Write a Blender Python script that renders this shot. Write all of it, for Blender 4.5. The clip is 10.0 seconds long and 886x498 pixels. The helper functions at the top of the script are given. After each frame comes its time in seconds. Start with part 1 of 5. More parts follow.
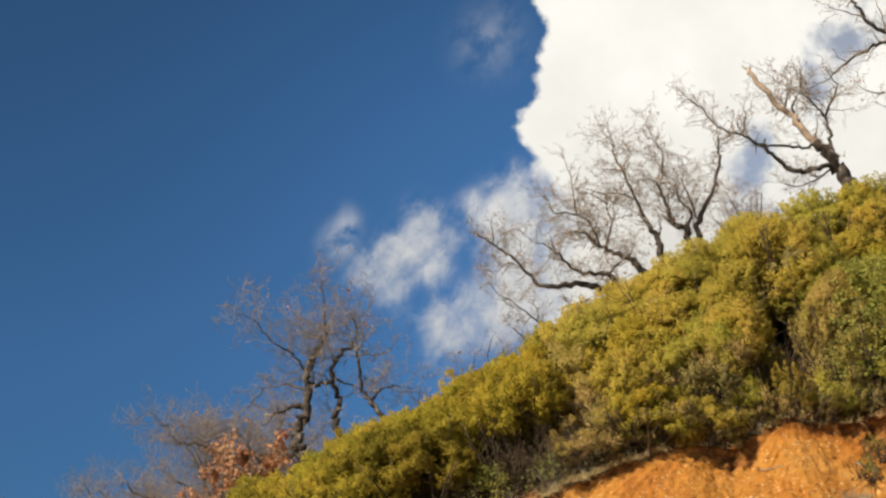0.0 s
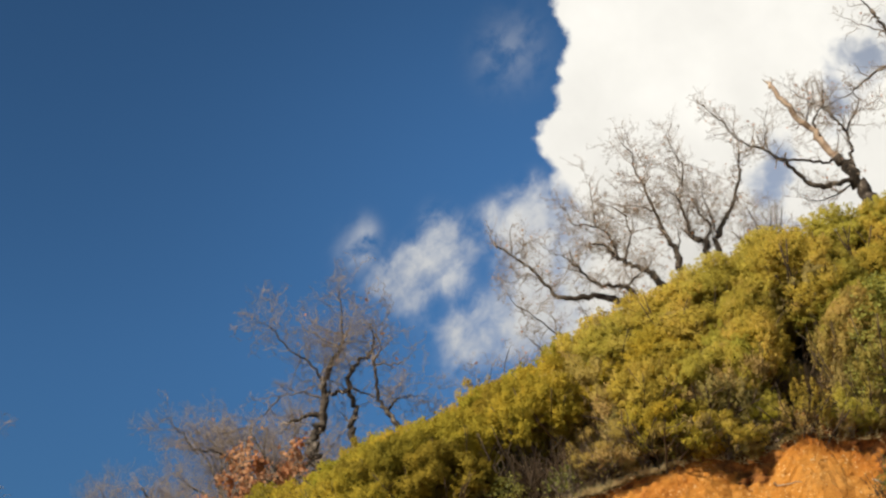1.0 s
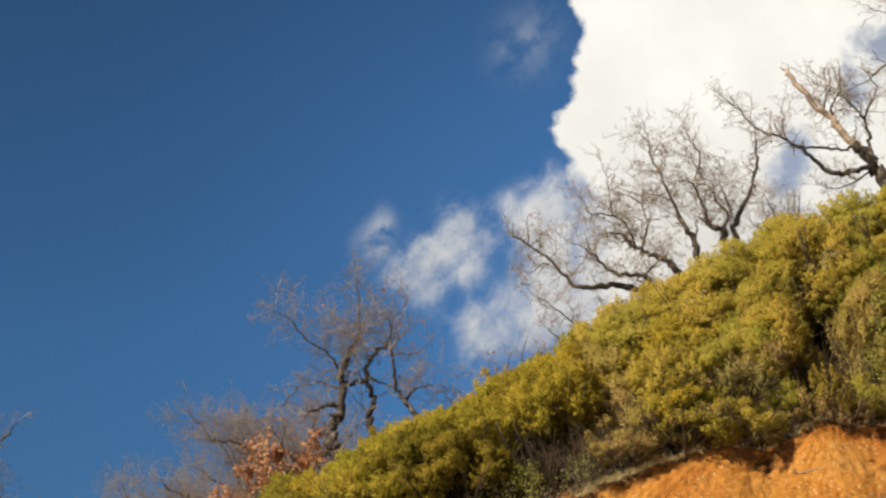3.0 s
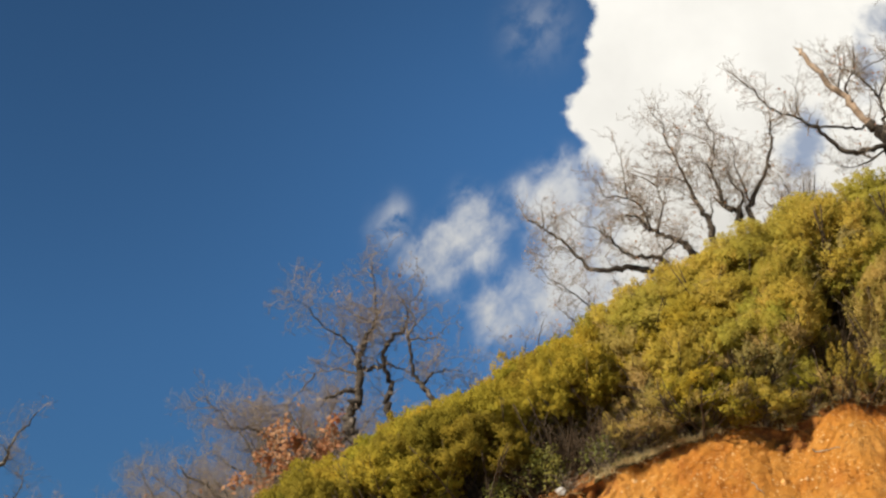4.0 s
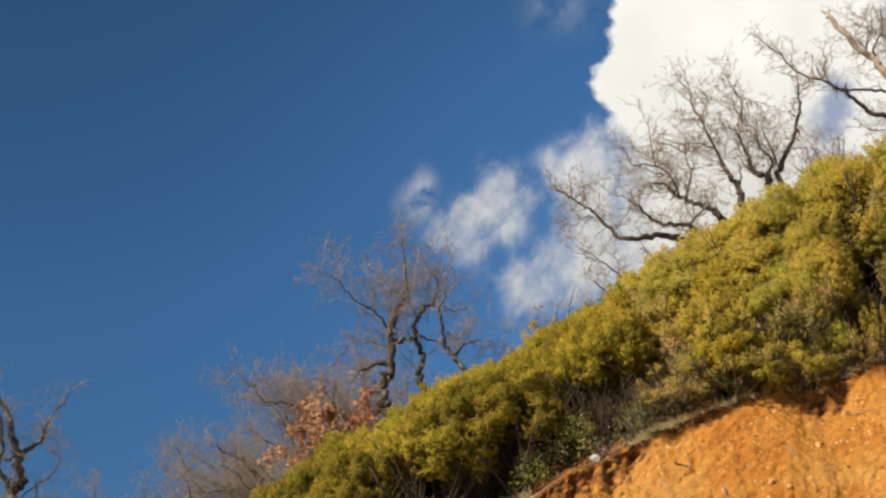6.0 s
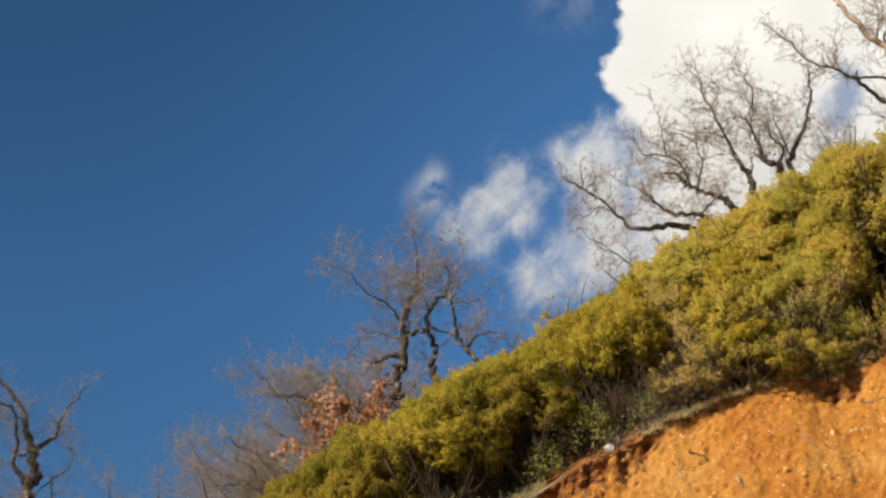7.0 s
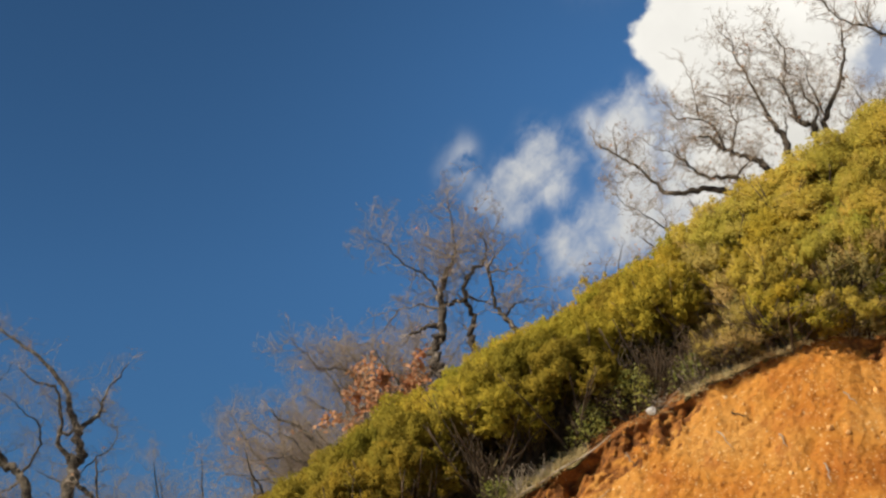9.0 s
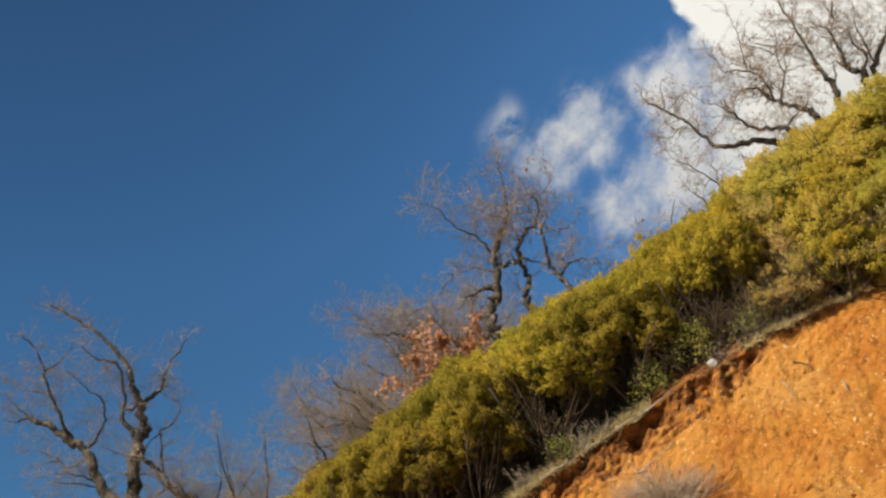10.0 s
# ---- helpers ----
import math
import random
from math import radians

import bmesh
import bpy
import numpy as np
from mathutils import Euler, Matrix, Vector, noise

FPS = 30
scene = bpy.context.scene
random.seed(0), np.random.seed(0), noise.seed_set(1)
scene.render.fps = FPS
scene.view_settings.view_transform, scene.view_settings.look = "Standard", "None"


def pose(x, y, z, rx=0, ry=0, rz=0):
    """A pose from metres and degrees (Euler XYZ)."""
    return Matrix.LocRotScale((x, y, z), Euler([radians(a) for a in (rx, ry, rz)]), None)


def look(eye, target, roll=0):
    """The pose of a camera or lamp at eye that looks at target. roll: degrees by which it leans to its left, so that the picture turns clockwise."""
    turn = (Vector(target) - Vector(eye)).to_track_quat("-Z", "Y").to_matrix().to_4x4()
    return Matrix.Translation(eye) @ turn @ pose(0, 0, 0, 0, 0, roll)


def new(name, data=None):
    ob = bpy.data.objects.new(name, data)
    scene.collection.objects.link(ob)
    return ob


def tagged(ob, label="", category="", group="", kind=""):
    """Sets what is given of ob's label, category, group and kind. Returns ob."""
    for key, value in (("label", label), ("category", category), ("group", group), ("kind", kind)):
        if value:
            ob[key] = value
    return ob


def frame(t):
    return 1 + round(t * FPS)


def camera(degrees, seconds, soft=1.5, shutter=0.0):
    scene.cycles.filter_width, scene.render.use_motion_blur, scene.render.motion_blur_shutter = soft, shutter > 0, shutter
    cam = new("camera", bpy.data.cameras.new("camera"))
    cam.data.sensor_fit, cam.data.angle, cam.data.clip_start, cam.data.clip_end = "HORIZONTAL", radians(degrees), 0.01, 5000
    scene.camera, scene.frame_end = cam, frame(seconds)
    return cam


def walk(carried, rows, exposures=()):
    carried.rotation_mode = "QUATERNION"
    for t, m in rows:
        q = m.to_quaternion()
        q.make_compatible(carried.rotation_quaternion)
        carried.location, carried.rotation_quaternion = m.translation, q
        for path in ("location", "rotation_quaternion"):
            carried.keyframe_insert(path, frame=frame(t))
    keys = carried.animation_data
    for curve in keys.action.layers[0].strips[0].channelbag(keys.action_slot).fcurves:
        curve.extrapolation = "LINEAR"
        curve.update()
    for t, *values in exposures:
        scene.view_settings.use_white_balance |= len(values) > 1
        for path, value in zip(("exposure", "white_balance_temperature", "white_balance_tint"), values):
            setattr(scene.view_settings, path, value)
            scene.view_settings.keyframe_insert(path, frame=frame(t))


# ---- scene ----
cam = camera(34.0, 10.0, soft=2.42)
PATH = [
    (0.0, -0.0000, 0.0001, 1.6000, 110.011, 1.879, 0.684),
    (0.5, 0.0029, 0.0121, 1.6047, 110.198, 1.385, 0.887),
    (1.0, 0.0028, 0.0236, 1.6020, 110.435, 0.944, 1.117),
    (1.5, 0.0069, 0.0438, 1.5985, 110.471, 0.672, 1.229),
    (2.0, 0.0032, 0.0562, 1.5894, 110.416, 0.758, 1.368),
    (2.5, -0.0023, 0.0602, 1.5849, 110.315, 0.840, 1.543),
    (4.0, -0.0236, 0.0644, 1.5451, 109.564, 1.629, 2.679),
    (4.5, -0.0301, 0.0621, 1.5360, 109.346, 1.814, 3.057),
    (5.0, -0.0432, 0.0546, 1.5137, 109.004, 1.965, 3.477),
    (5.5, -0.0520, 0.0440, 1.5005, 108.720, 2.171, 3.803),
    (7.0, -0.0774, 0.0617, 1.4696, 108.308, 2.759, 4.685),
    (7.5, -0.0873, 0.0673, 1.4573, 108.060, 3.057, 4.968),
    (8.0, -0.0997, 0.0645, 1.4434, 107.812, 3.227, 5.389),
    (8.5, -0.1180, 0.0537, 1.4332, 107.600, 3.425, 5.752),
    (9.0, -0.1435, 0.0316, 1.3979, 107.320, 3.832, 6.412),
    (9.5, -0.1903, -0.0088, 1.3635, 106.910, 4.687, 7.448),
    (10.0, -0.2542, -0.0687, 1.3194, 106.171, 5.478, 8.907),
]
walk(cam, [(t, pose(x, y, z, rx, ry, rz)) for t, x, y, z, rx, ry, rz in PATH], exposures=((0.0, 0.6), (10.0, 0.6)))

# ---- sky, cloud and sun ----
SUN_DIR = Vector((-0.62, -0.47, 0.63)).normalized()
SKY_STRENGTH = 0.0605
CLOUD_LIGHT = 0.66

world = bpy.data.worlds.new("sky")
scene.world = world
world.use_nodes = True
wt = world.node_tree
wt.nodes.clear()


def wmath(op, a, b=None, c=None, clamp=False):
    n = wt.nodes.new("ShaderNodeMath")
    n.operation, n.use_clamp = op, clamp
    for i, v in enumerate((a, b, c)):
        if v is None:
            continue
        if isinstance(v, (int, float)):
            n.inputs[i].default_value = v
        else:
            wt.links.new(v, n.inputs[i])
    return n.outputs[0]


def wdot(vec, const):
    n = wt.nodes.new("ShaderNodeVectorMath")
    n.operation = "DOT_PRODUCT"
    wt.links.new(vec, n.inputs[0])
    n.inputs[1].default_value = const
    return n.outputs["Value"]


def wnoise(vec, scale, detail, rough, distortion=0.0):
    n = wt.nodes.new("ShaderNodeTexNoise")
    n.inputs["Scale"].default_value = scale
    n.inputs["Detail"].default_value = detail
    n.inputs["Roughness"].default_value = rough
    n.inputs["Distortion"].default_value = distortion
    wt.links.new(vec, n.inputs["Vector"])
    return n.outputs["Fac"]


def wstep(v, lo, hi):
    n = wt.nodes.new("ShaderNodeMapRange")
    n.interpolation_type = "SMOOTHSTEP"
    n.inputs["From Min"].default_value, n.inputs["From Max"].default_value = lo, hi
    wt.links.new(v, n.inputs["Value"])
    return n.outputs["Result"]


sky = wt.nodes.new("ShaderNodeTexSky")
sky.sky_type, sky.sun_disc = "NISHITA", False
sky.sun_elevation = math.asin(SUN_DIR.z)
sky.sun_rotation = math.atan2(SUN_DIR.x, SUN_DIR.y)
sky.altitude, sky.air_density, sky.dust_density, sky.ozone_density = 2500, 0.65, 0.0, 3.0
direction = wt.nodes.new("ShaderNodeTexCoord").outputs["Generated"]
# plane of the sky round the cloud: U to the right, V up
AHEAD, RIGHT, UP = Vector((0, 0.93969, 0.34202)), Vector((0.99939, 0.01194, -0.03279)), Vector((0.0349, -0.34181, 0.93912))
depth = wmath("MAXIMUM", wdot(direction, AHEAD), 0.05)
U = wmath("DIVIDE", wdot(direction, RIGHT * 25.64), depth)
V = wmath("DIVIDE", wdot(direction, UP * 25.64), depth)
plane = wt.nodes.new("ShaderNodeCombineXYZ")
wt.links.new(U, plane.inputs[0]), wt.links.new(V, plane.inputs[1])
plane = plane.outputs[0]
warp = wt.nodes.new("ShaderNodeTexNoise")
warp.inputs["Scale"].default_value, warp.inputs["Detail"].default_value = 1.1, 5
wt.links.new(plane, warp.inputs["Vector"])
sway = wt.nodes.new("ShaderNodeVectorMath")
sway.operation = "MULTIPLY_ADD"
wt.links.new(warp.outputs["Color"], sway.inputs[0])
sway.inputs[1].default_value = (0.55, 0.55, 0.0)
wt.links.new(plane, sway.inputs[2])
billow = wnoise(plane, 0.55, 6, 0.55)
lobes = wnoise(plane, 2.9, 4, 0.5)
curl = wnoise(sway.outputs[0], 1.9, 6, 0.58)
# the thin cloud is combed by the wind along one slant
comb = wt.nodes.new("ShaderNodeMapping")
comb.vector_type = "TEXTURE"
comb.inputs["Rotation"].default_value = (0, 0, radians(58))
comb.inputs["Scale"].default_value = (1.5, 0.8, 1.0)
wt.links.new(sway.outputs[0], comb.inputs[0])
fine = wnoise(comb.outputs[0], 1.7, 6, 0.55)


def puffs(blobs):
    """Sum of soft round blobs (u, v, half width, half height, weight)."""
    total = 0.0
    for u, v, w, h, weight in blobs:
        a = wmath("MULTIPLY", wmath("SUBTRACT", U, u), 1 / w)
        b = wmath("MULTIPLY", wmath("SUBTRACT", V, v), 1 / h)
        q = wmath("MULTIPLY_ADD", a, a, wmath("MULTIPLY", b, b))
        k = wmath("POWER", 2.718, wmath("MULTIPLY", q, -0.9))
        total = wmath("MULTIPLY_ADD", k, weight, total)
    return total


# west edge of the heaped cloud: how far right it begins at each height
WEST_V = (-3.0, -2.4, -1.8, -1.3, -0.8, -0.2, 0.4, 1.0, 1.4, 1.66, 1.91, 2.16, 2.46, 2.66, 3.0, 3.4, 3.8, 4.4, 5.0, 7.0)
WEST_U = (3.6, 3.0, 2.0, 1.5, 1.35, 1.4, 1.55, 1.6, 1.6, 1.6, 1.44, 1.3, 1.34, 1.7, 1.62, 1.68, 1.86, 1.58, 1.45, 1.0)
west = wt.nodes.new("ShaderNodeValToRGB")
ends = west.color_ramp.elements
while len(ends) < len(WEST_V):
    ends.new(0.5)
for e, v, u in zip(ends, WEST_V, WEST_U):
    e.position, e.color = (v + 3) / 10, (u / 4, u / 4, u / 4, 1)
wt.links.new(wmath("MULTIPLY_ADD", V, 0.1, 0.3), west.inputs[0])
inside = wmath("SUBTRACT", U, wmath("MULTIPLY", west.outputs[0], 4.0))
ragged = wmath("MULTIPLY_ADD", wmath("SUBTRACT", lobes, 0.5), 0.36, wmath("MULTIPLY", wmath("SUBTRACT", curl, 0.5), 0.3))
low = wstep(V, 1.7, 0.6)
ragged = wmath("MULTIPLY", ragged, wmath("MULTIPLY_ADD", low, 2.2, 1.0))
heap_mask = wstep(wmath("ADD", inside, ragged), -0.08, 0.12)
wt.links.new(wmath("MULTIPLY_ADD", low, 1.0, 0.12), heap_mask.node.inputs["From Max"])
wt.links.new(wmath("MULTIPLY_ADD", low, -0.55, -0.08), heap_mask.node.inputs["From Min"])
# thin places and blue gaps on its far side
holes = puffs([(5.55, 1.75, 0.3, 0.55, 0.7), (5.35, 1.0, 0.45, 0.5, 0.55), (6.55, 2.85, 0.3, 0.5, 0.75), (7.2, 3.75, 0.5, 0.3, 0.5), (7.15, 3.25, 0.25, 0.35, 0.5),
               (6.7, 3.9, 0.6, 0.6, 0.22), (5.0, 1.9, 0.3, 0.4, 0.25), (8.2, 4.4, 0.8, 0.8, 0.4), (6.0, 0.5, 0.4, 0.3, 0.4)])
holes = wstep(wmath("ADD", holes, wmath("MULTIPLY", wmath("MULTIPLY", wmath("SUBTRACT", curl, 0.5), 1.5), wstep(holes, 0.02, 0.3))), 0.12, 0.85)
heap_mask = wmath("MULTIPLY", heap_mask, wmath("MULTIPLY_ADD", holes, -0.68, 1.0))
wisp = puffs([(-1.34, -0.5, 0.42, 0.42, 0.62), (-0.95, -0.25, 0.45, 0.45, 0.6), (-0.55, 0.0, 0.5, 0.45, 0.62), (-0.1, 0.12, 0.42, 0.5, 0.6), (-0.45, 0.62, 0.32, 0.4, 0.55),
              (-0.95, -0.75, 0.45, 0.25, 0.4), (-0.2, -0.35, 0.3, 0.3, 0.3), (-0.3, -0.85, 0.3, 0.22, -0.3), (0.42, -0.2, 0.16, 0.45, -0.2),
              (-0.25, -1.25, 0.5, 0.4, 0.66), (0.3, -1.0, 0.5, 0.42, 0.66), (1.1, -0.6, 0.5, 0.7, 0.75), (-0.1, -1.85, 0.32, 0.5, 0.52), (0.35, -1.55, 0.45, 0.4, 0.45),
              (0.85, 0.78, 0.6, 0.35, 0.62), (1.25, 0.5, 0.6, 0.6, 0.8), (0.95, 0.2, 0.4, 0.35, 0.35), (1.25, 1.2, 0.35, 0.4, 0.5), (1.6, -1.2, 0.6, 0.6, 0.7), (1.5, -0.4, 0.6, 0.9, 0.8), (0.9, -1.5, 0.5, 0.4, 0.4)])
torn = wmath("MULTIPLY_ADD", wmath("SUBTRACT", fine, 0.5), 2.0, wmath("MULTIPLY", wmath("SUBTRACT", curl, 0.5), 1.7))
wisp_mask = wstep(wmath("ADD", wisp, wmath("MULTIPLY", torn, wstep(wisp, 0.0, 0.6))), 0.05, 1.75)
wisp_mask = wmath("MULTIPLY", wisp_mask, 0.85)
veil = wmath("MULTIPLY", puffs([(0.9, 3.75, 0.45, 0.55, 0.14), (0.55, 3.5, 0.35, 0.4, 0.07), (-1.85, 0.08, 0.28, 0.32, 0.42), (-1.68, 0.42, 0.18, 0.26, 0.4)]), wstep(wmath("MULTIPLY_ADD", curl, 0.5, wmath("MULTIPLY", fine, 0.5)), 0.36, 0.6))
cover = wmath("MAXIMUM", heap_mask, wmath("MAXIMUM", wisp_mask, veil))
cover = wmath("MULTIPLY", cover, wstep(wdot(direction, AHEAD), 0.3, 0.6))
cloud_tone = wmath("MULTIPLY_ADD", wstep(V, -2.0, 3.5), 0.28, wmath("MULTIPLY_ADD", billow, 0.35, 0.52))
cloud_col = wt.nodes.new("ShaderNodeVectorMath")
cloud_col.operation = "SCALE"
cloud_col.inputs[0].default_value = (1.0, 0.972, 0.90)
wt.links.new(wmath("MULTIPLY", cloud_tone, CLOUD_LIGHT / SKY_STRENGTH), cloud_col.inputs["Scale"])
mix = wt.nodes.new("ShaderNodeMix")
mix.data_type = "RGBA"
wt.links.new(cover, mix.inputs["Factor"])
deep = wt.nodes.new("ShaderNodeMix")
deep.data_type, deep.blend_type = "RGBA", "MULTIPLY"
deep.inputs[0].default_value = 1.0
deep.inputs["B"].default_value = (0.605, 0.985, 1.085, 1)
wt.links.new(sky.outputs[0], deep.inputs["A"])
# the clear sky brightens towards the cloud
glow = wt.nodes.new("ShaderNodeVectorMath")
glow.operation = "SCALE"
wt.links.new(deep.outputs["Result"], glow.inputs[0])
wt.links.new(wmath("MULTIPLY_ADD", puffs([(2.6, 1.8, 6.0, 5.0, 1.0)]), 0.62, wmath("MULTIPLY_ADD", wstep(V, -1.0, -6.5), -0.27, 0.97)), glow.inputs["Scale"])
wt.links.new(glow.outputs[0], mix.inputs["A"])
wt.links.new(cloud_col.outputs[0], mix.inputs["B"])
background = wt.nodes.new("ShaderNodeBackground")
background.inputs["Strength"].default_value = SKY_STRENGTH
wt.links.new(mix.outputs["Result"], background.inputs["Color"])
wt.links.new(background.outputs[0], wt.nodes.new("ShaderNodeOutputWorld").inputs["Surface"])

sun = new("sun", bpy.data.lights.new("sun", "SUN"))
sun.data.energy, sun.data.angle, sun.data.color = 5.0, radians(0.55), (1.0, 0.9, 0.74)
sun.matrix_world = look(SUN_DIR * 100, (0, 0, 0))


# ---- materials ----
class Mat:
    """A principled material with short calls for its nodes."""

    def __init__(self, name, roughness=0.9, specular=0.3):
        self.m = bpy.data.materials.new(name)
        self.m.use_nodes = True
        self.t = self.m.node_tree
        self.p = self.t.nodes["Principled BSDF"]
        self.p.inputs["Roughness"].default_value = roughness
        self.p.inputs["Specular IOR Level"].default_value = specular
        self.co = self.t.nodes.new("ShaderNodeTexCoord").outputs["Object"]

    def noise(self, scale, detail=4, rough=0.55, stretch=None):
        n = self.t.nodes.new("ShaderNodeTexNoise")
        n.inputs["Scale"].default_value, n.inputs["Detail"].default_value, n.inputs["Roughness"].default_value = scale, detail, rough
        co = self.co
        if stretch:
            mp = self.t.nodes.new("ShaderNodeMapping")
            mp.inputs["Scale"].default_value = stretch
            self.t.links.new(co, mp.inputs[0])
            co = mp.outputs[0]
        self.t.links.new(co, n.inputs["Vector"])
        return n.outputs["Fac"]

    def speck(self, scale):
        n = self.t.nodes.new("ShaderNodeTexVoronoi")
        n.inputs["Scale"].default_value = scale
        self.t.links.new(self.co, n.inputs["Vector"])
        return n.outputs["Distance"]

    def ramp(self, fac, *stops):
        n = self.t.nodes.new("ShaderNodeValToRGB")
        el = n.color_ramp.elements
        while len(el) < len(stops):
            el.new(0.5)
        for e, (pos, col) in zip(el, stops):
            e.position, e.color = pos, (*col, 1)
        self.t.links.new(fac, n.inputs[0])
        return n.outputs[0]

    def mix(self, a, b, fac, blend="MIX"):
        n = self.t.nodes.new("ShaderNodeMix")
        n.data_type, n.blend_type = "RGBA", blend
        for key, v in (("Factor", fac), ("A", a), ("B", b)):
            s = n.inputs[0] if key == "Factor" else [i for i in n.inputs if i.name == key and i.type == "RGBA"][0]
            if isinstance(v, (int, float)):
                s.default_value = v
            elif isinstance(v, tuple):
                s.default_value = (*v, 1)
            else:
                self.t.links.new(v, s)
        return [o for o in n.outputs if o.type == "RGBA"][0]

    def value(self, which):
        if which == "object":
            return self.t.nodes.new("ShaderNodeObjectInfo").outputs["Random"]
        return self.t.nodes.new("ShaderNodeNewGeometry").outputs["Random Per Island"]

    def colour(self, c):
        self.t.links.new(c, self.p.inputs["Base Color"])
        self.c = c
        return self

    def bump(self, h, strength, distance):
        n = self.t.nodes.new("ShaderNodeBump")
        n.inputs["Strength"].default_value, n.inputs["Distance"].default_value = strength, distance
        self.t.links.new(h, n.inputs["Height"])
        self.t.links.new(n.outputs[0], self.p.inputs["Normal"])
        return self

    def leafy(self, share):
        """Lets some light through, as thin leaves do."""
        tr = self.t.nodes.new("ShaderNodeBsdfTranslucent")
        self.t.links.new(self.c, tr.inputs["Color"])
        ms = self.t.nodes.new("ShaderNodeMixShader")
        ms.inputs[0].default_value = share
        out = self.t.nodes["Material Output"]
        self.t.links.new(self.p.outputs[0], ms.inputs[1])
        self.t.links.new(tr.outputs[0], ms.inputs[2])
        self.t.links.new(ms.outputs[0], out.inputs["Surface"])
        return self


def soil_material():
    m = Mat("orange_clay", 0.95, 0.15)
    big = m.ramp(m.noise(0.8, 5), (0.3, (0.36, 0.118, 0.017)), (0.48, (0.465, 0.198, 0.034)), (0.70, (0.51, 0.262, 0.068)))
    grain = m.ramp(m.noise(8, 8, 0.75), (0.30, (0.45, 0.36, 0.30)), (0.47, (0.97, 0.95, 0.92)), (0.72, (1.14, 1.14, 1.18)))
    c = m.mix(big, grain, 1.0, "MULTIPLY")
    pale = m.ramp(m.noise(11, 4, 0.75), (0.60, (0, 0, 0)), (0.70, (1, 1, 1)))
    c = m.mix(c, (0.60, 0.39, 0.17), m.mix((0, 0, 0), pale, 0.6))
    fleck = m.mix((0, 0, 0), m.ramp(m.speck(9), (0.10, (1, 1, 1)), (0.24, (0, 0, 0))), m.ramp(m.noise(2.5, 3), (0.42, (0, 0, 0)), (0.6, (1, 1, 1))))
    c = m.mix(c, (0.66, 0.45, 0.22), fleck)
    small = m.mix((0, 0, 0), m.ramp(m.speck(21), (0.10, (1, 1, 1)), (0.26, (0, 0, 0))), m.ramp(m.noise(4.5, 3), (0.40, (0, 0, 0)), (0.58, (1, 1, 1))))
    c = m.mix(c, (0.68, 0.45, 0.20), small)
    stain = m.ramp(m.noise(2.2, 6, 0.7, (1, 1, 0.5)), (0.52, (0, 0, 0)), (0.66, (1, 1, 1)))
    c = m.mix(c, (0.35, 0.115, 0.024), m.mix((0, 0, 0), stain, 0.65))
    spot = m.ramp(m.noise(6.5, 5, 0.7, (1, 1, 1.6)), (0.60, (0, 0, 0)), (0.68, (1, 1, 1)))
    c = m.mix(c, (0.23, 0.085, 0.022), m.mix((0, 0, 0), spot, 0.7))
    m.colour(c)
    return m.bump(m.noise(14, 10, 0.75), 0.9, 0.07).m


def shaded_topsoil_material():
    m = Mat("shaded_topsoil", 0.95, 0.15)
    # humus brown, with the shade below the overhang worked into the colour
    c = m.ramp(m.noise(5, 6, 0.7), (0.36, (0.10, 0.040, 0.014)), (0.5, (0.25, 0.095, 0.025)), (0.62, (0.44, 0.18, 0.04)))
    m.colour(c)
    return m.bump(m.noise(16, 8, 0.75), 1.0, 0.08).m


def turf_material():
    m = Mat("dry_turf", 0.95, 0.1)
    c = m.ramp(m.noise(3, 6, 0.65), (0.3, (0.05, 0.035, 0.018)), (0.52, (0.12, 0.095, 0.04)), (0.72, (0.30, 0.24, 0.13)))
    m.colour(c)
    return m.bump(m.noise(20, 6, 0.7), 0.8, 0.04).m


def gravel_material():
    m = Mat("roadside_gravel", 0.95, 0.15)
    c = m.ramp(m.noise(2, 8, 0.7), (0.3, (0.30, 0.22, 0.14)), (0.7, (0.46, 0.36, 0.25)))
    m.colour(c)
    return m.bump(m.speck(30), 0.5, 0.02).m


def bark_material(name, dark, mid, pale):
    m = Mat(name, 0.9, 0.2)
    c = m.ramp(m.noise(3.5, 6, 0.65), (0.36, dark), (0.57, mid), (0.78, pale))
    m.colour(c)
    return m.bump(m.noise(22, 5, 0.7, (1, 1, 0.3)), 0.8, 0.03).m


def twig_material():
    m = Mat("oak_twig", 0.85, 0.25)
    m.colour(m.mix((0.145, 0.11, 0.08), (0.35, 0.275, 0.205), m.value("island")))
    return m.m


def leaf_material(name, a, b, c, share=0.35, patch=2.2, gloss=0.9):
    m = Mat(name, gloss, 0.08 if gloss > 0.7 else 0.25)
    tone = m.ramp(m.noise(patch, 3, 0.6), (0.32, a), (0.5, b), (0.66, c))
    light = m.ramp(m.value("island"), (0.0, (0.88, 0.88, 0.88)), (1.0, (1.10, 1.09, 1.07)))
    tone = m.mix(tone, light, 1.0, "MULTIPLY")
    each = m.ramp(m.value("object"), (0.0, (0.82, 0.9, 0.8)), (0.5, (1, 1, 1)), (1.0, (1.15, 1.02, 0.95)))
    m.colour(m.mix(tone, each, 1.0, "MULTIPLY"))
    return m.leafy(share).m


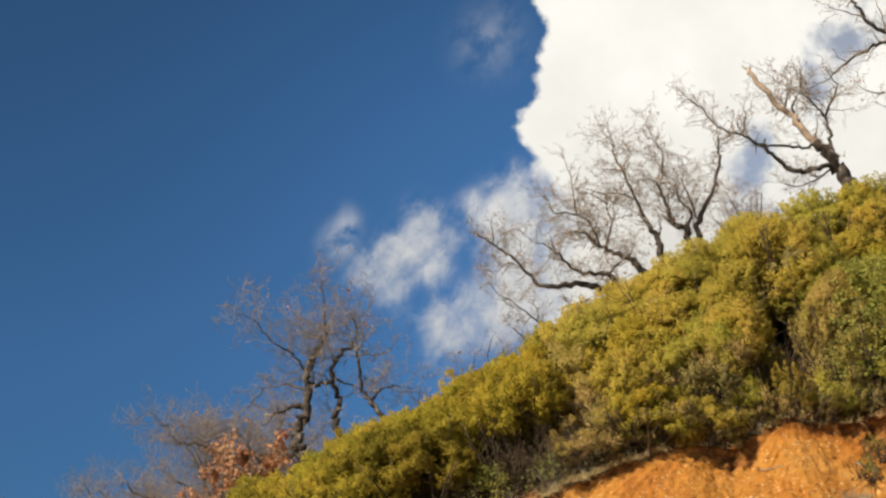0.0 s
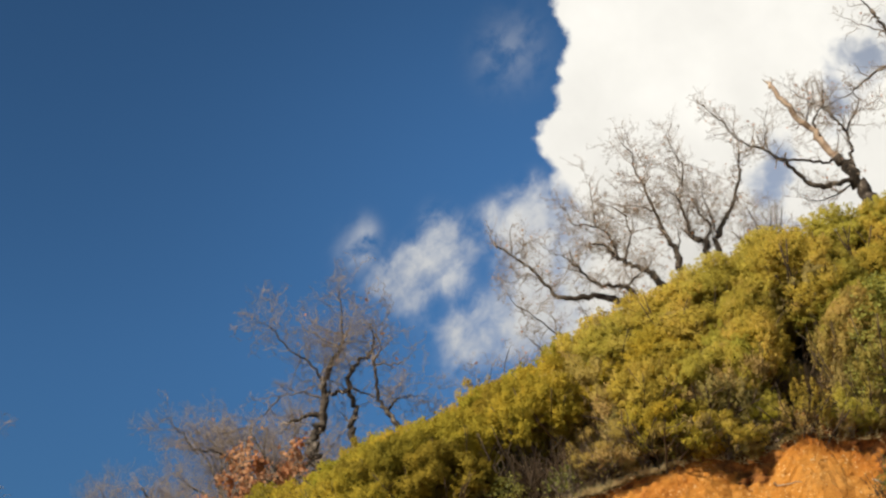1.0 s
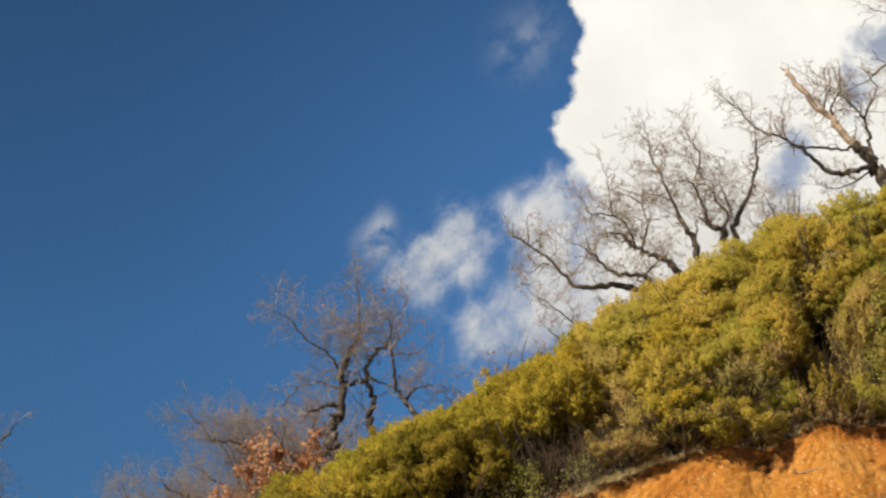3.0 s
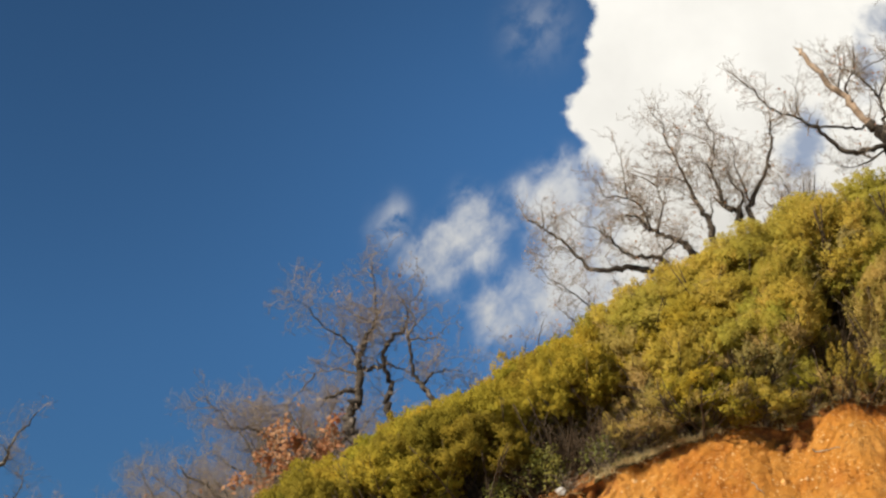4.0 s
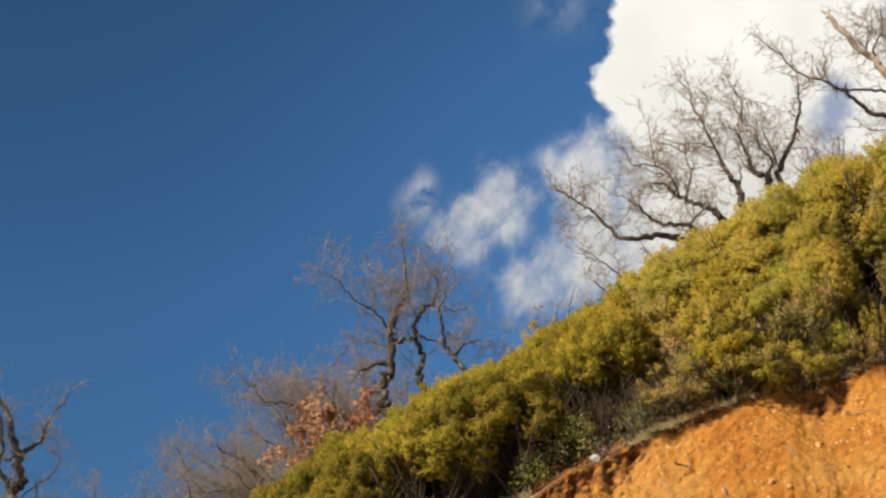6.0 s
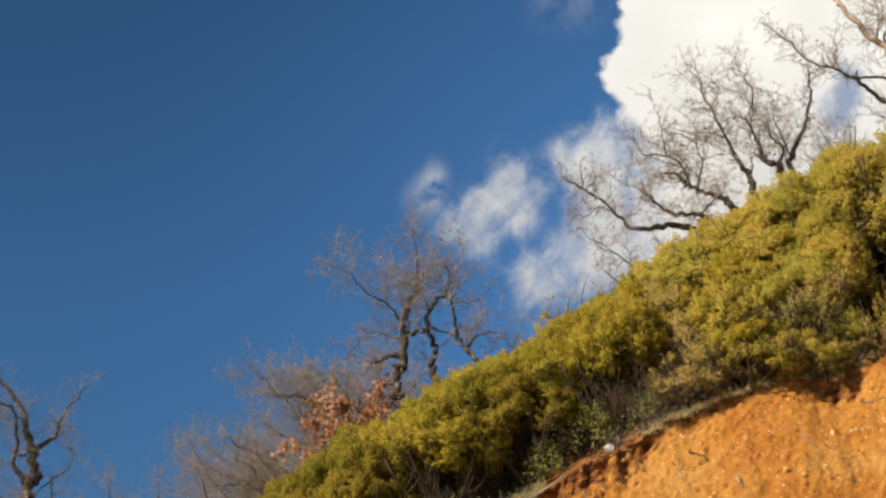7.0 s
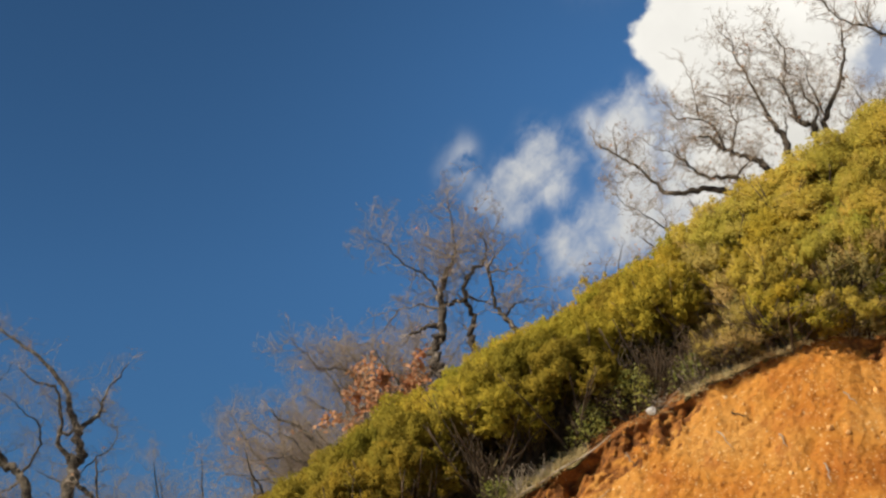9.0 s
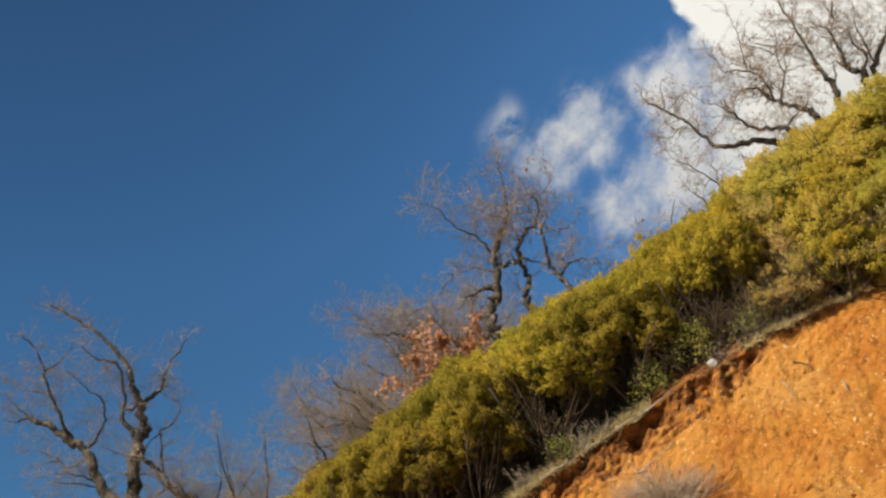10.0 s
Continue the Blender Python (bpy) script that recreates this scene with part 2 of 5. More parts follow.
def stone_material():
    m = Mat("pale_stone", 0.85, 0.3)
    c = m.ramp(m.noise(9, 6, 0.6), (0.3, (0.44, 0.29, 0.14)), (0.6, (0.57, 0.41, 0.23)), (0.8, (0.65, 0.53, 0.36)))
    m.colour(m.mix(c, (0.62, 0.33, 0.10), m.mix((0.35, 0.35, 0.35), (1, 1, 1), m.value("object"))))
    return m.bump(m.noise(30, 5), 0.4, 0.01).m


SOIL, SHADED_TOPSOIL, TURF, GRAVEL = soil_material(), shaded_topsoil_material(), turf_material(), gravel_material()
BARK = bark_material("oak_bark", (0.03, 0.024, 0.019), (0.07, 0.055, 0.041), (0.34, 0.29, 0.235))
LICHEN_BARK = bark_material("lichened_oak_bark", (0.02, 0.017, 0.014), (0.085, 0.07, 0.052), (0.5, 0.44, 0.35))
# lighter copy of the oak bark: sunlight painted onto one limb
SUNLIT_BARK = bark_material("sunlit_oak_bark", (0.22, 0.15, 0.10), (0.42, 0.31, 0.22), (0.55, 0.46, 0.36))
STEM = bark_material("shrub_stem", (0.045, 0.031, 0.019), (0.085, 0.06, 0.038), (0.15, 0.11, 0.075))
DRY_WOOD = bark_material("dry_wood", (0.22, 0.17, 0.12), (0.34, 0.28, 0.21), (0.46, 0.40, 0.32))
BOUGH = bark_material("oak_bough_bark", (0.085, 0.067, 0.051), (0.18, 0.142, 0.107), (0.42, 0.345, 0.27))
TWIG = twig_material()
HEATH = leaf_material("heath_needles", (0.295, 0.25, 0.034), (0.41, 0.33, 0.042), (0.50, 0.385, 0.052), 0.5)
HEATH_DULL = leaf_material("faded_heath", (0.32, 0.26, 0.065), (0.42, 0.33, 0.09), (0.49, 0.37, 0.13), 0.5)
HEATH_OLD = leaf_material("old_heath_growth", (0.27, 0.205, 0.07), (0.35, 0.265, 0.095), (0.41, 0.31, 0.13), 0.42)
HEATH_DARK = leaf_material("dark_heath_needles", (0.235, 0.20, 0.03), (0.31, 0.255, 0.036), (0.40, 0.315, 0.044), 0.5)
# darker copy of the heath needles, with shade put into the colour
HEATH_SHADED = leaf_material("shaded_olive_heath", (0.215, 0.172, 0.027), (0.285, 0.22, 0.032), (0.365, 0.275, 0.038), 0.46)
HEATH_PALE = leaf_material("pale_heath_needles", (0.38, 0.325, 0.058), (0.47, 0.39, 0.07), (0.53, 0.42, 0.10), 0.54)
HEATH_RUST = leaf_material("rusty_heath", (0.38, 0.28, 0.05), (0.46, 0.31, 0.06), (0.50, 0.31, 0.08), 0.42)
OLIVE = leaf_material("small_olive_leaf", (0.25, 0.245, 0.052), (0.34, 0.315, 0.068), (0.43, 0.375, 0.095), 0.4, 2.2, 0.7)
BROAD = leaf_material("broad_green_leaf", (0.14, 0.15, 0.032), (0.215, 0.215, 0.046), (0.31, 0.29, 0.068), 0.35, 2.2, 0.55)
RUSSET = leaf_material("russet_oak_leaf", (0.42, 0.18, 0.085), (0.53, 0.265, 0.14), (0.62, 0.38, 0.22), 0.42)
STRAW = leaf_material("dry_grass", (0.42, 0.32, 0.165), (0.55, 0.43, 0.24), (0.36, 0.29, 0.13), 0.3)
GREY_BRUSH = leaf_material("grey_dead_twig", (0.26, 0.21, 0.15), (0.34, 0.28, 0.21), (0.42, 0.36, 0.28), 0.1)
# brown dead wood, with the shade under the canopy added to its colour
SHADED_TWIG = bark_material("shaded_brown_stem", (0.06, 0.038, 0.021), (0.10, 0.066, 0.037), (0.17, 0.116, 0.068))
STONE = stone_material()
WHITE_STONE = bark_material("whitish_stone", (0.5, 0.47, 0.42), (0.66, 0.63, 0.58), (0.78, 0.76, 0.72))


# ---- shared building helpers ----
def mesh_of(name, verts, faces, materials, smooth=False):
    me = bpy.data.meshes.new(name)
    me.from_pydata(verts, [], faces)
    for m in materials:
        me.materials.append(m)
    if smooth:
        me.polygons.foreach_set("use_smooth", [True] * len(me.polygons))
    me.update()
    return me


def part(name, me, parent, label=""):
    ob = new(name, me)
    ob.parent = parent
    return tagged(ob, label)


class Tubes:
    """Gathers tapered tubes along bent lines into one mesh."""

    def __init__(self):
        self.v, self.f = [], []

    def add(self, pts, radii, sides):
        n0 = len(self.v)
        ref = Vector((0.31, 0.83, 0.46))
        for i, (p, r) in enumerate(zip(pts, radii)):
            d = (pts[min(i + 1, len(pts) - 1)] - pts[max(i - 1, 0)]).normalized()
            a = d.cross(ref).normalized()
            b = d.cross(a)
            for k in range(sides):
                w = 2 * math.pi * k / sides
                self.v.append(p + (a * math.cos(w) + b * math.sin(w)) * r)
            if i:
                o = n0 + (i - 1) * sides
                for k in range(sides):
                    self.f.append((o + k, o + (k + 1) % sides, o + sides + (k + 1) % sides, o + sides + k))
        self.f.append(tuple(range(len(self.v) - sides, len(self.v))))

    def mesh(self, name, material):
        return mesh_of(name, self.v, self.f, [material], True)


def bent(p, d, length, steps, wander, rise, rng):
    """A crooked line from p along d."""
    pts, d = [p.copy()], d.normalized()
    for _ in range(steps):
        d = (d + Vector((rng.gauss(0, wander), rng.gauss(0, wander), rng.gauss(rise, wander)))).normalized()
        pts.append(pts[-1] + d * length / steps)
    return pts


def smooth_line(points, per=4):
    """A rounded line through the points."""
    q = [Vector(p) for p in points]
    q = [q[0] * 2 - q[1]] + q + [q[-1] * 2 - q[-2]]
    out = []
    for i in range(1, len(q) - 2):
        for k in range(per):
            t = k / per
            out.append(0.5 * (2 * q[i] + (q[i + 1] - q[i - 1]) * t + (2 * q[i - 1] - 5 * q[i] + 4 * q[i + 1] - q[i + 2]) * t * t
                              + (3 * q[i] - q[i - 1] - 3 * q[i + 1] + q[i + 2]) * t ** 3))
    return out + [q[-2]]


# ---- lie of the land ----
def ease(x, lo, hi):
    t = min(max((x - lo) / (hi - lo), 0), 1)
    return t * t * (3 - 2 * t)


CREST_X = (-60, -30, -14, -9, -6, -2.3, 0.2, 1.9, 3.2, 6.8, 12, 20, 40, 80)
CREST_Z = (0.15, 0.2, 0.4, 1.0, 1.9, 3.72, 5.02, 5.80, 6.22, 6.6, 8.2, 10, 12, 12)
CREST_Y = 22.0


def crest(x):
    z = sum(float(np.interp(x + o, CREST_X, CREST_Z)) for o in (-0.5, 0, 0.5)) / 3
    z += 0.07 * noise.noise(Vector((x * 1.3, 0, 60))) + 0.05 * noise.noise(Vector((x * 3.7, 0, 61)))
    return z - 0.15 * math.exp(-((x - 4.35) / 0.4) ** 2) + 0.22 * math.exp(-((x - 5.15) / 0.45) ** 2)


def hill(x, y):
    """Height of the ground behind the crest."""
    s = y - CREST_Y
    first = 0.5 + 0.28 * ease(x, 0, 6) - 0.15 * ease(-x, 3, 9)
    later = min(max(0.23 + 0.0065 * x, 0.1), 0.36)
    return crest(x) + first * min(s, 3.5) + later * min(max(s - 3.5, 0), 40)


FALL, LEAN_BACK = 0.85, 0.53


def undercut(x):
    """Where the turf overhangs the raw face."""
    return ease(x, -9, -2.5) * (1 - 0.85 * ease(x, 0.9, 1.8)) + 0.5 * math.exp(-((x - 4.35) / 0.35) ** 2) + 0.8 * ease(x, 5.9, 6.5)


def bulge(x, s):
    """How far the raw face stands out, s metres down from the crest."""
    p = Vector((x, s, 0))
    d = 0.12 * noise.noise(p * 0.7) + 0.055 * noise.noise(p * 1.9 + Vector((7, 3, 1)))
    d += 0.022 * noise.noise(Vector((x * 4.5, s * 3.5, 2))) + 0.03 * noise.noise(Vector((x * 11, s * 9, 5)))
    # broken clods: raised cells of two sizes with uneven heights
    near = noise.voronoi(Vector((x * 5 + 0.5 * noise.noise(p * 3), s * 4.2, 4)))[0]
    d += 0.016 * min(near[1] - near[0], 0.45) - 0.012 * near[0]
    near = noise.voronoi(Vector((x * 13, s * 11 + noise.noise(p * 6), 9)))[0]
    d += 0.020 * min(near[1] - near[0], 0.5) - 0.012 * near[0]
    pit = noise.noise(Vector((x * 3.2 + s, s * 3.4, 31)))
    d -= 0.10 * max(pit - 0.38, 0)
    dash = noise.noise(Vector((x * 6.5 + s * 2, s * 11, 50)))
    d -= 0.09 * max(dash - 0.32, 0)
    crack = abs(noise.noise(Vector((x * 2.1 + s * 1.1, s * 2.3 - x * 0.6, 12))))
    d -= 0.035 * max(0.05 - crack, 0) / 0.05 * ease(s, 0.3, 0.9)
    rag = noise.noise(Vector((x * 1.6, 0, 8))) + 0.7 * noise.noise(Vector((x * 4.3, s * 1.5, 18)))
    depth = max(0.15 + 0.42 * rag, 0.0)
    low = max(0.62 + 0.6 * noise.noise(Vector((x * 1.4, 0, 5))), 0.22)
    d += undercut(x) * (1 - ease(s, 0.4, 1.1)) * (0.13 * noise.noise(Vector((x * 6, s * 7, 77))) + 0.08 * noise.noise(Vector((x * 14, s * 13, 78))))
    d -= depth * undercut(x) * ease(s, 0.02, 0.14) * (1 - ease(s, low * 0.2, low))
    return d * ease(s, 0.0, 0.10)


def face_point(x, s, out=0.0):
    d = bulge(x, s) + out
    return Vector((x, CREST_Y - LEAN_BACK * s - FALL * d, crest(x) - FALL * s + LEAN_BACK * d))


def build_ground():
    xs = [-3000, -900, -300, -120, -60, -36, -24, -18, -14, -12, -10.5, -9.5] + [-8.6 + 0.032 * i for i in range(598)]
    xs += [11, 12, 13.5, 15, 17, 20, 25, 32, 42, 60, 120, 300, 900, 3000]
    front = [-3000, -900, -300, -100, -30, -8, 4, 10, 14]
    w = [(i / 150) ** 1.25 for i in range(151)]
    back = [22.05, 22.25, 22.5, 22.9, 23.4, 24, 24.8, 25.5, 26.5, 28, 30, 33, 36, 40, 45, 50, 56, 65.5, 90, 180, 500, 1200, 3000]
    verts, rows = [], []
    for x in xs:
        c = crest(x)
        smax = c / FALL
        wide = abs(x) > 12
        col = [(x, y, 0.02 * noise.noise(Vector((x, y, 0)) * 0.3)) for y in front]
        foot = CREST_Y - LEAN_BACK * smax
        col.append((x, foot - 1.2, 0.0))
        for k in reversed(w):
            s = smax * k
            if wide:
                col.append((x, CREST_Y - LEAN_BACK * s, c - FALL * s))
            else:
                p = face_point(x, s)
                col.append((p.x, p.y, max(p.z, 0.0)))
        # the turf lip hangs a hand's width over the raw face
        lip = 0.03 + (1 - 0.6 * ease(x, 1.2, 2.2)) * (0.13 * noise.noise(Vector((x * 1.7, 0, 3))) + 0.09 * noise.noise(Vector((x * 7, 0, 13))))
        sag = 0.05 * noise.noise(Vector((x * 4.1, 0, 23))) - 0.02
        col.append((x, CREST_Y - lip, c - 0.05 + sag))
        col.append((x, CREST_Y - lip * 0.6, c + 0.01 + sag * 0.6))
        for y in back:
            col.append((x, y, hill(x, y) + (0.06 * noise.noise(Vector((x, y, 0)) * 1.3) if y < 60 else 0)))
        verts += col
        rows = len(col)
    faces, index = [], []
    n_front = len(front)
    n_face = n_front + 1 + len(w)
    for i in range(len(xs) - 1):
        for j in range(rows - 1):
            a = i * rows + j
            faces.append((a, a + rows, a + rows + 1, a + 1))
            if j < n_front:
                index.append(0)
            elif j < n_face - 1:
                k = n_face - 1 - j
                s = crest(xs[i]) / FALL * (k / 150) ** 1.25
                # topsoil band doubles as painted shade: it deepens with the undercut
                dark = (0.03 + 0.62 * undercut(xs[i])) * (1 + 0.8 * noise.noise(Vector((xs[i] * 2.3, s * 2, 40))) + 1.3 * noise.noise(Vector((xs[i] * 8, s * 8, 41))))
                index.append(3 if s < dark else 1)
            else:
                # bare lip takes the same shade-dark soil where bushes overshadow it
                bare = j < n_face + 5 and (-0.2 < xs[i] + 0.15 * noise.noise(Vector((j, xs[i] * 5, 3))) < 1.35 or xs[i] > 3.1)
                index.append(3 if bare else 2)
    me = mesh_of("ground", verts, faces, [GRAVEL, SOIL, TURF, SHADED_TOPSOIL], True)
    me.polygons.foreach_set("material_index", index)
    return tagged(new("ground", me), "orange clay road cut rising to a turf-topped hillside", "ground", kind="structure")


build_ground()


# ---- bare oaks on the hill ----
class Oak:
    """A leafless oak: trunk and limbs along set lines, with branches and twigs that grow out of them."""

    def __init__(self, x, y, z, seed, label, category="tree"):
        self.base = Vector((x, y, z))
        self.ground = hill(x, y) - z
        self.root = new("bare_oak")
        self.root.location = self.base
        tagged(self.root, label, category, "bare oaks on the hill")
        self.rng = random.Random(seed)
        self.sprays = Tubes()
        self.spine, self.tips = [], []
        self.bark, self.thick = BARK, 1.0
        self.first, self.bushy, self.long, self.fine, self.sparse = True, 1.0, 1.0, 1.0, 1.0

    def limb(self, r0, r1, *points, reach=1.0, bark=None):
        if r0 < 0.05:
            r0, r1 = r0 * 0.95, r1 * 0.6
        r0, r1 = r0 * self.thick, r1 * self.thick
        start = Vector(points[0])
        reach *= 0.65 if r0 <= 0.03 else 1.0
        self.sprays = Tubes()
        loose = all((start - q).length > 0.5 for q in self.spine)
        points = [Vector(p) for p in points]
        if loose:
            low = self.ground + hill(self.base.x + start.x, self.base.y + start.y) - hill(self.base.x, self.base.y)
            if start.z - low > 0.3:
                points.insert(0, Vector((start.x * 0.85 + 0.05, start.y, low - 0.15)))
                r0 *= 1.25
            else:
                points[0].z = low - 0.15
        reach *= self.bushy
        line = smooth_line(points, 4)
        jig = 0.016 + 0.3 * r1
        line = [p + Vector([self.rng.gauss(0, jig) for _ in range(3)]) if 0 < i < len(line) - 1 else p for i, p in enumerate(line)]
        n = len(line) - 1
        radii = [(r0 + (r1 - r0) * (i / n) ** 0.8) * (1 + 0.12 * self.rng.uniform(-1, 1)) for i in range(n + 1)]
        t = Tubes()
        t.add(line, radii, 9 if r0 > 0.07 else 6)
        wood = part("trunk" if self.first else "limb", t.mesh("limb", BOUGH if r0 < 0.03 and self.bark == BARK else bark or self.bark), self.root)
        self.first = False
        self.spine += line
        for i in range(1, n + 1):
            seg = line[i] - line[i - 1]
            u = i / n
            if loose and u < 0.3:
                continue
            count = seg.length / (0.34 if radii[i] > 0.05 else 0.24) * reach / self.long
            for _ in range(int(count) + (self.rng.random() < count % 1)):
                p = line[i - 1] + seg * self.rng.random()
                self.branch(p, seg.normalized(), self.rng.uniform(0.7, 1.5) * (1.1 - 0.35 * u) * reach * self.long, min(radii[i] * 0.6, 0.026 * self.long), 0)
        self.branch(line[-1], (line[-1] - line[-2]).normalized(), 0.55 * reach, r1, 0, 0.15)
        self.branch(line[-2], (line[-1] - line[-2]).normalized(), 0.5 * reach, r1 * 0.8, 0, 0.7)
        tagged(part("twig_spray", self.sprays.mesh("twig_spray", TWIG), wood, "fine grey-brown twigs"), kind="stuff")

    def branch(self, p, along, length, r, level, spread=None):
        rng = self.rng
        side = Vector((rng.gauss(0, 1), rng.gauss(0, 0.8), rng.gauss(0.25, 0.9)))
        side = (side - along * side.dot(along)).normalized()
        a = spread if spread is not None else radians(rng.uniform(35, 80))
        d = along * math.cos(a) + side * math.sin(a)
        steps = (7, 5, 3, 2)[level]
        pts = bent(p, d, length, steps, (0.36, 0.36, 0.3, 0.25)[level], 0.03, rng)
        end = (0.006, 0.0045, 0.0035, 0.003)[level]
        radii = [r + (end - r) * i / steps for i in range(steps + 1)]
        self.sprays.add(pts, [q * self.fine for q in radii], 4 if level == 0 else 3)
        if level >= 2:
            self.tips.append(pts[-1])
        if level == 3 or length < 0.1:
            return
        every = (0.15, 0.09, 0.08)[level]
        n = max(2, int(length / every / self.sparse))
        for k in range(n):
            u = (k + 0.6 + rng.uniform(-0.3, 0.3)) / n
            if level == 2 and rng.random() < 0.3:
                continue
            u = min(max(u, 0.05), 1.0)
            i = min(int(u * steps), steps - 1)
            q = pts[i] + (pts[i + 1] - pts[i]) * (u * steps - i)
            self.branch(q, (pts[i + 1] - pts[i]).normalized(), length * rng.uniform(0.34, 0.58), max(radii[i] * 0.55, end), level + 1)

    def done(self, leaves=0, size=0.09):
        if leaves:
            v, f = [], []
            for _ in range(leaves):
                p = self.rng.choice(self.tips) + Vector([self.rng.gauss(0, 0.03) for _ in range(3)])
                add_leaf(v, f, p, size * self.rng.uniform(0.7, 1.2), self.rng)
            part("dead_leaves", mesh_of("dead_leaves", v, f, [RUSSET]), self.root, "russet dead leaves still hanging")


def add_leaf(v, f, p, size, rng, drop=0.4):
    """A small lobed leaf, folded along its rib."""
    d = Vector((rng.gauss(0, 1), rng.gauss(0, 1), rng.gauss(-drop, 0.8))).normalized()
    a = d.cross(Vector((rng.gauss(0, 1), rng.gauss(0, 1), rng.gauss(0, 1)))).normalized()
    b = d.cross(a)
    n = len(v)
    fold = size * 0.12
    v += [p, p + d * size * 0.4 + a * size * 0.34 + b * fold, p + d * size, p + d * size * 0.4 - a * size * 0.34 + b * fold,
          p + d * size * 0.75 + a * size * 0.26 + b * fold, p + d * size * 0.75 - a * size * 0.26 + b * fold]
    f += [(n, n + 1, n + 4, n + 2), (n, n + 2, n + 5, n + 3)]


def wild_oak(x, y, height, seed, label, stems=3, leaves=0, spread=0.5, reach=0.8):
    """A many-stemmed young oak with no set lines."""
    z = hill(x, y)
    oak = Oak(x, y, z, seed, label)
    oak.fine = 0.6
    rng = random.Random(seed + 50)
    for k in range(stems):
        w = 2 * math.pi * (k + rng.random() * 0.6) / stems
        lean = spread * rng.uniform(0.5, 1.1)
        d = Vector((math.cos(w) * lean, math.sin(w) * lean * 0.7, 1)).normalized()
        h = height * rng.uniform(0.75, 1.0)
        pts = bent(Vector((0.12 * math.cos(w), 0.12 * math.sin(w), -0.1)), d, h, 5, 0.22, 0.02, rng)
        oak.limb(0.017 * height, 0.011, *pts, reach=reach)
    oak.done(leaves)
    return oak


oak = Oak(-15.31, 40.87, 6.84, 31, "large bare oak with two crooked trunks")
oak.bushy, oak.fine, oak.long, oak.sparse = 1.15, 0.58, 0.74, 1.2
oak.bark, oak.thick = LICHEN_BARK, 1.2
oak.limb(0.17, 0.1, (-0.00, 0.00, -0.00), (-0.03, 0.00, 0.66), (0.08, 0.00, 1.23), (0.21, 0.00, 1.80), (0.43, 0.00, 2.06), (0.32, 0.00, 2.50), (0.32, 0.00, 2.89))
oak.limb(0.1, 0.02, (0.32, 0.00, 2.89), (0.07, 0.05, 3.36), (0.01, 0.09, 3.86), (-0.35, 0.15, 4.47), (-0.82, 0.21, 5.04), (-1.48, 0.28, 5.62), (-2.19, 0.36, 6.19), (-2.65, 0.40, 6.41))
oak.limb(0.08, 0.015, (0.17, 0.00, 1.72), (0.01, -0.10, 2.12), (-0.17, -0.19, 2.40), (-0.17, -0.27, 2.72), (-0.05, -0.36, 3.08), (-0.09, -0.55, 3.87), (-0.34, -0.64, 4.14), (-0.75, -0.75, 4.29), (-1.17, -0.89, 4.72))
oak.limb(0.045, 0.04, (-0.15, -0.27, 2.69), (0.15, -0.27, 2.75), (0.41, -0.27, 2.82), reach=0.3)
oak.limb(0.07, 0.012, (0.36, 0.00, 2.92), (0.64, 0.10, 3.09), (0.90, 0.21, 3.35), (0.95, 0.30, 3.67), (1.10, 0.43, 4.13), (1.31, 0.53, 4.39), (1.62, 0.69, 4.89))
oak.limb(0.03, 0.012, (0.92, 0.28, 3.60), (0.78, 0.30, 3.80), (0.50, 0.32, 3.79), reach=0.5)
oak.limb(0.16, 0.06, (-0.41, 0.00, -0.29), (-0.86, 0.10, 0.33), (-1.19, 0.18, 0.81), (-1.36, 0.24, 1.26), (-1.59, 0.32, 1.80), (-2.02, 0.38, 2.05), (-2.39, 0.44, 2.38), (-2.77, 0.50, 2.69), (-3.27, 0.56, 2.88))
oak.limb(0.045, 0.012, (-3.27, 0.56, 2.88), (-3.66, 0.63, 3.02), (-4.05, 0.70, 2.96), (-4.39, 0.76, 3.15))
oak.limb(0.03, 0.01, (-3.30, 0.56, 2.90), (-3.59, 0.49, 3.15), (-3.86, 0.42, 3.45), (-4.03, 0.36, 3.69))
oak.limb(0.06, 0.015, (-2.01, 0.38, 2.12), (-2.22, 0.22, 2.60), (-2.36, 0.07, 3.11), (-2.45, -0.04, 3.48), (-2.58, -0.21, 4.02), (-2.58, -0.28, 4.29), (-2.77, -0.47, 4.89), (-3.12, -0.63, 5.32))
oak.limb(0.03, 0.01, (-2.48, -0.04, 3.52), (-2.98, 0.08, 3.67), (-3.48, 0.20, 3.83), (-3.90, 0.32, 4.16), (-4.31, 0.43, 4.43))
oak.limb(0.03, 0.01, (-2.59, -0.26, 4.22), (-2.16, -0.34, 4.34), (-1.79, -0.43, 4.63), (-1.52, -0.51, 4.96))
oak.limb(0.045, 0.012, (-1.55, 0.32, 1.77), (-1.15, 0.14, 2.07), (-0.88, -0.04, 2.44), (-0.74, -0.22, 2.87), (-0.81, -0.34, 3.16), (-1.13, -0.51, 3.41), (-1.33, -0.65, 3.67), (-1.63, -0.82, 3.95))
oak.limb(0.035, 0.01, (-1.60, 0.28, 1.51), (-2.15, 0.39, 1.25), (-2.46, 0.46, 1.57), (-3.05, 0.57, 1.91), (-3.63, 0.67, 2.02))
oak.limb(0.025, 0.01, (-2.46, 0.46, 1.57), (-2.98, 0.59, 1.56), (-3.58, 0.74, 1.49))
oak.limb(0.035, 0.01, (-1.19, 0.18, 0.81), (-1.68, 0.02, 0.99), (-2.30, -0.17, 1.10), (-2.89, -0.36, 1.01))
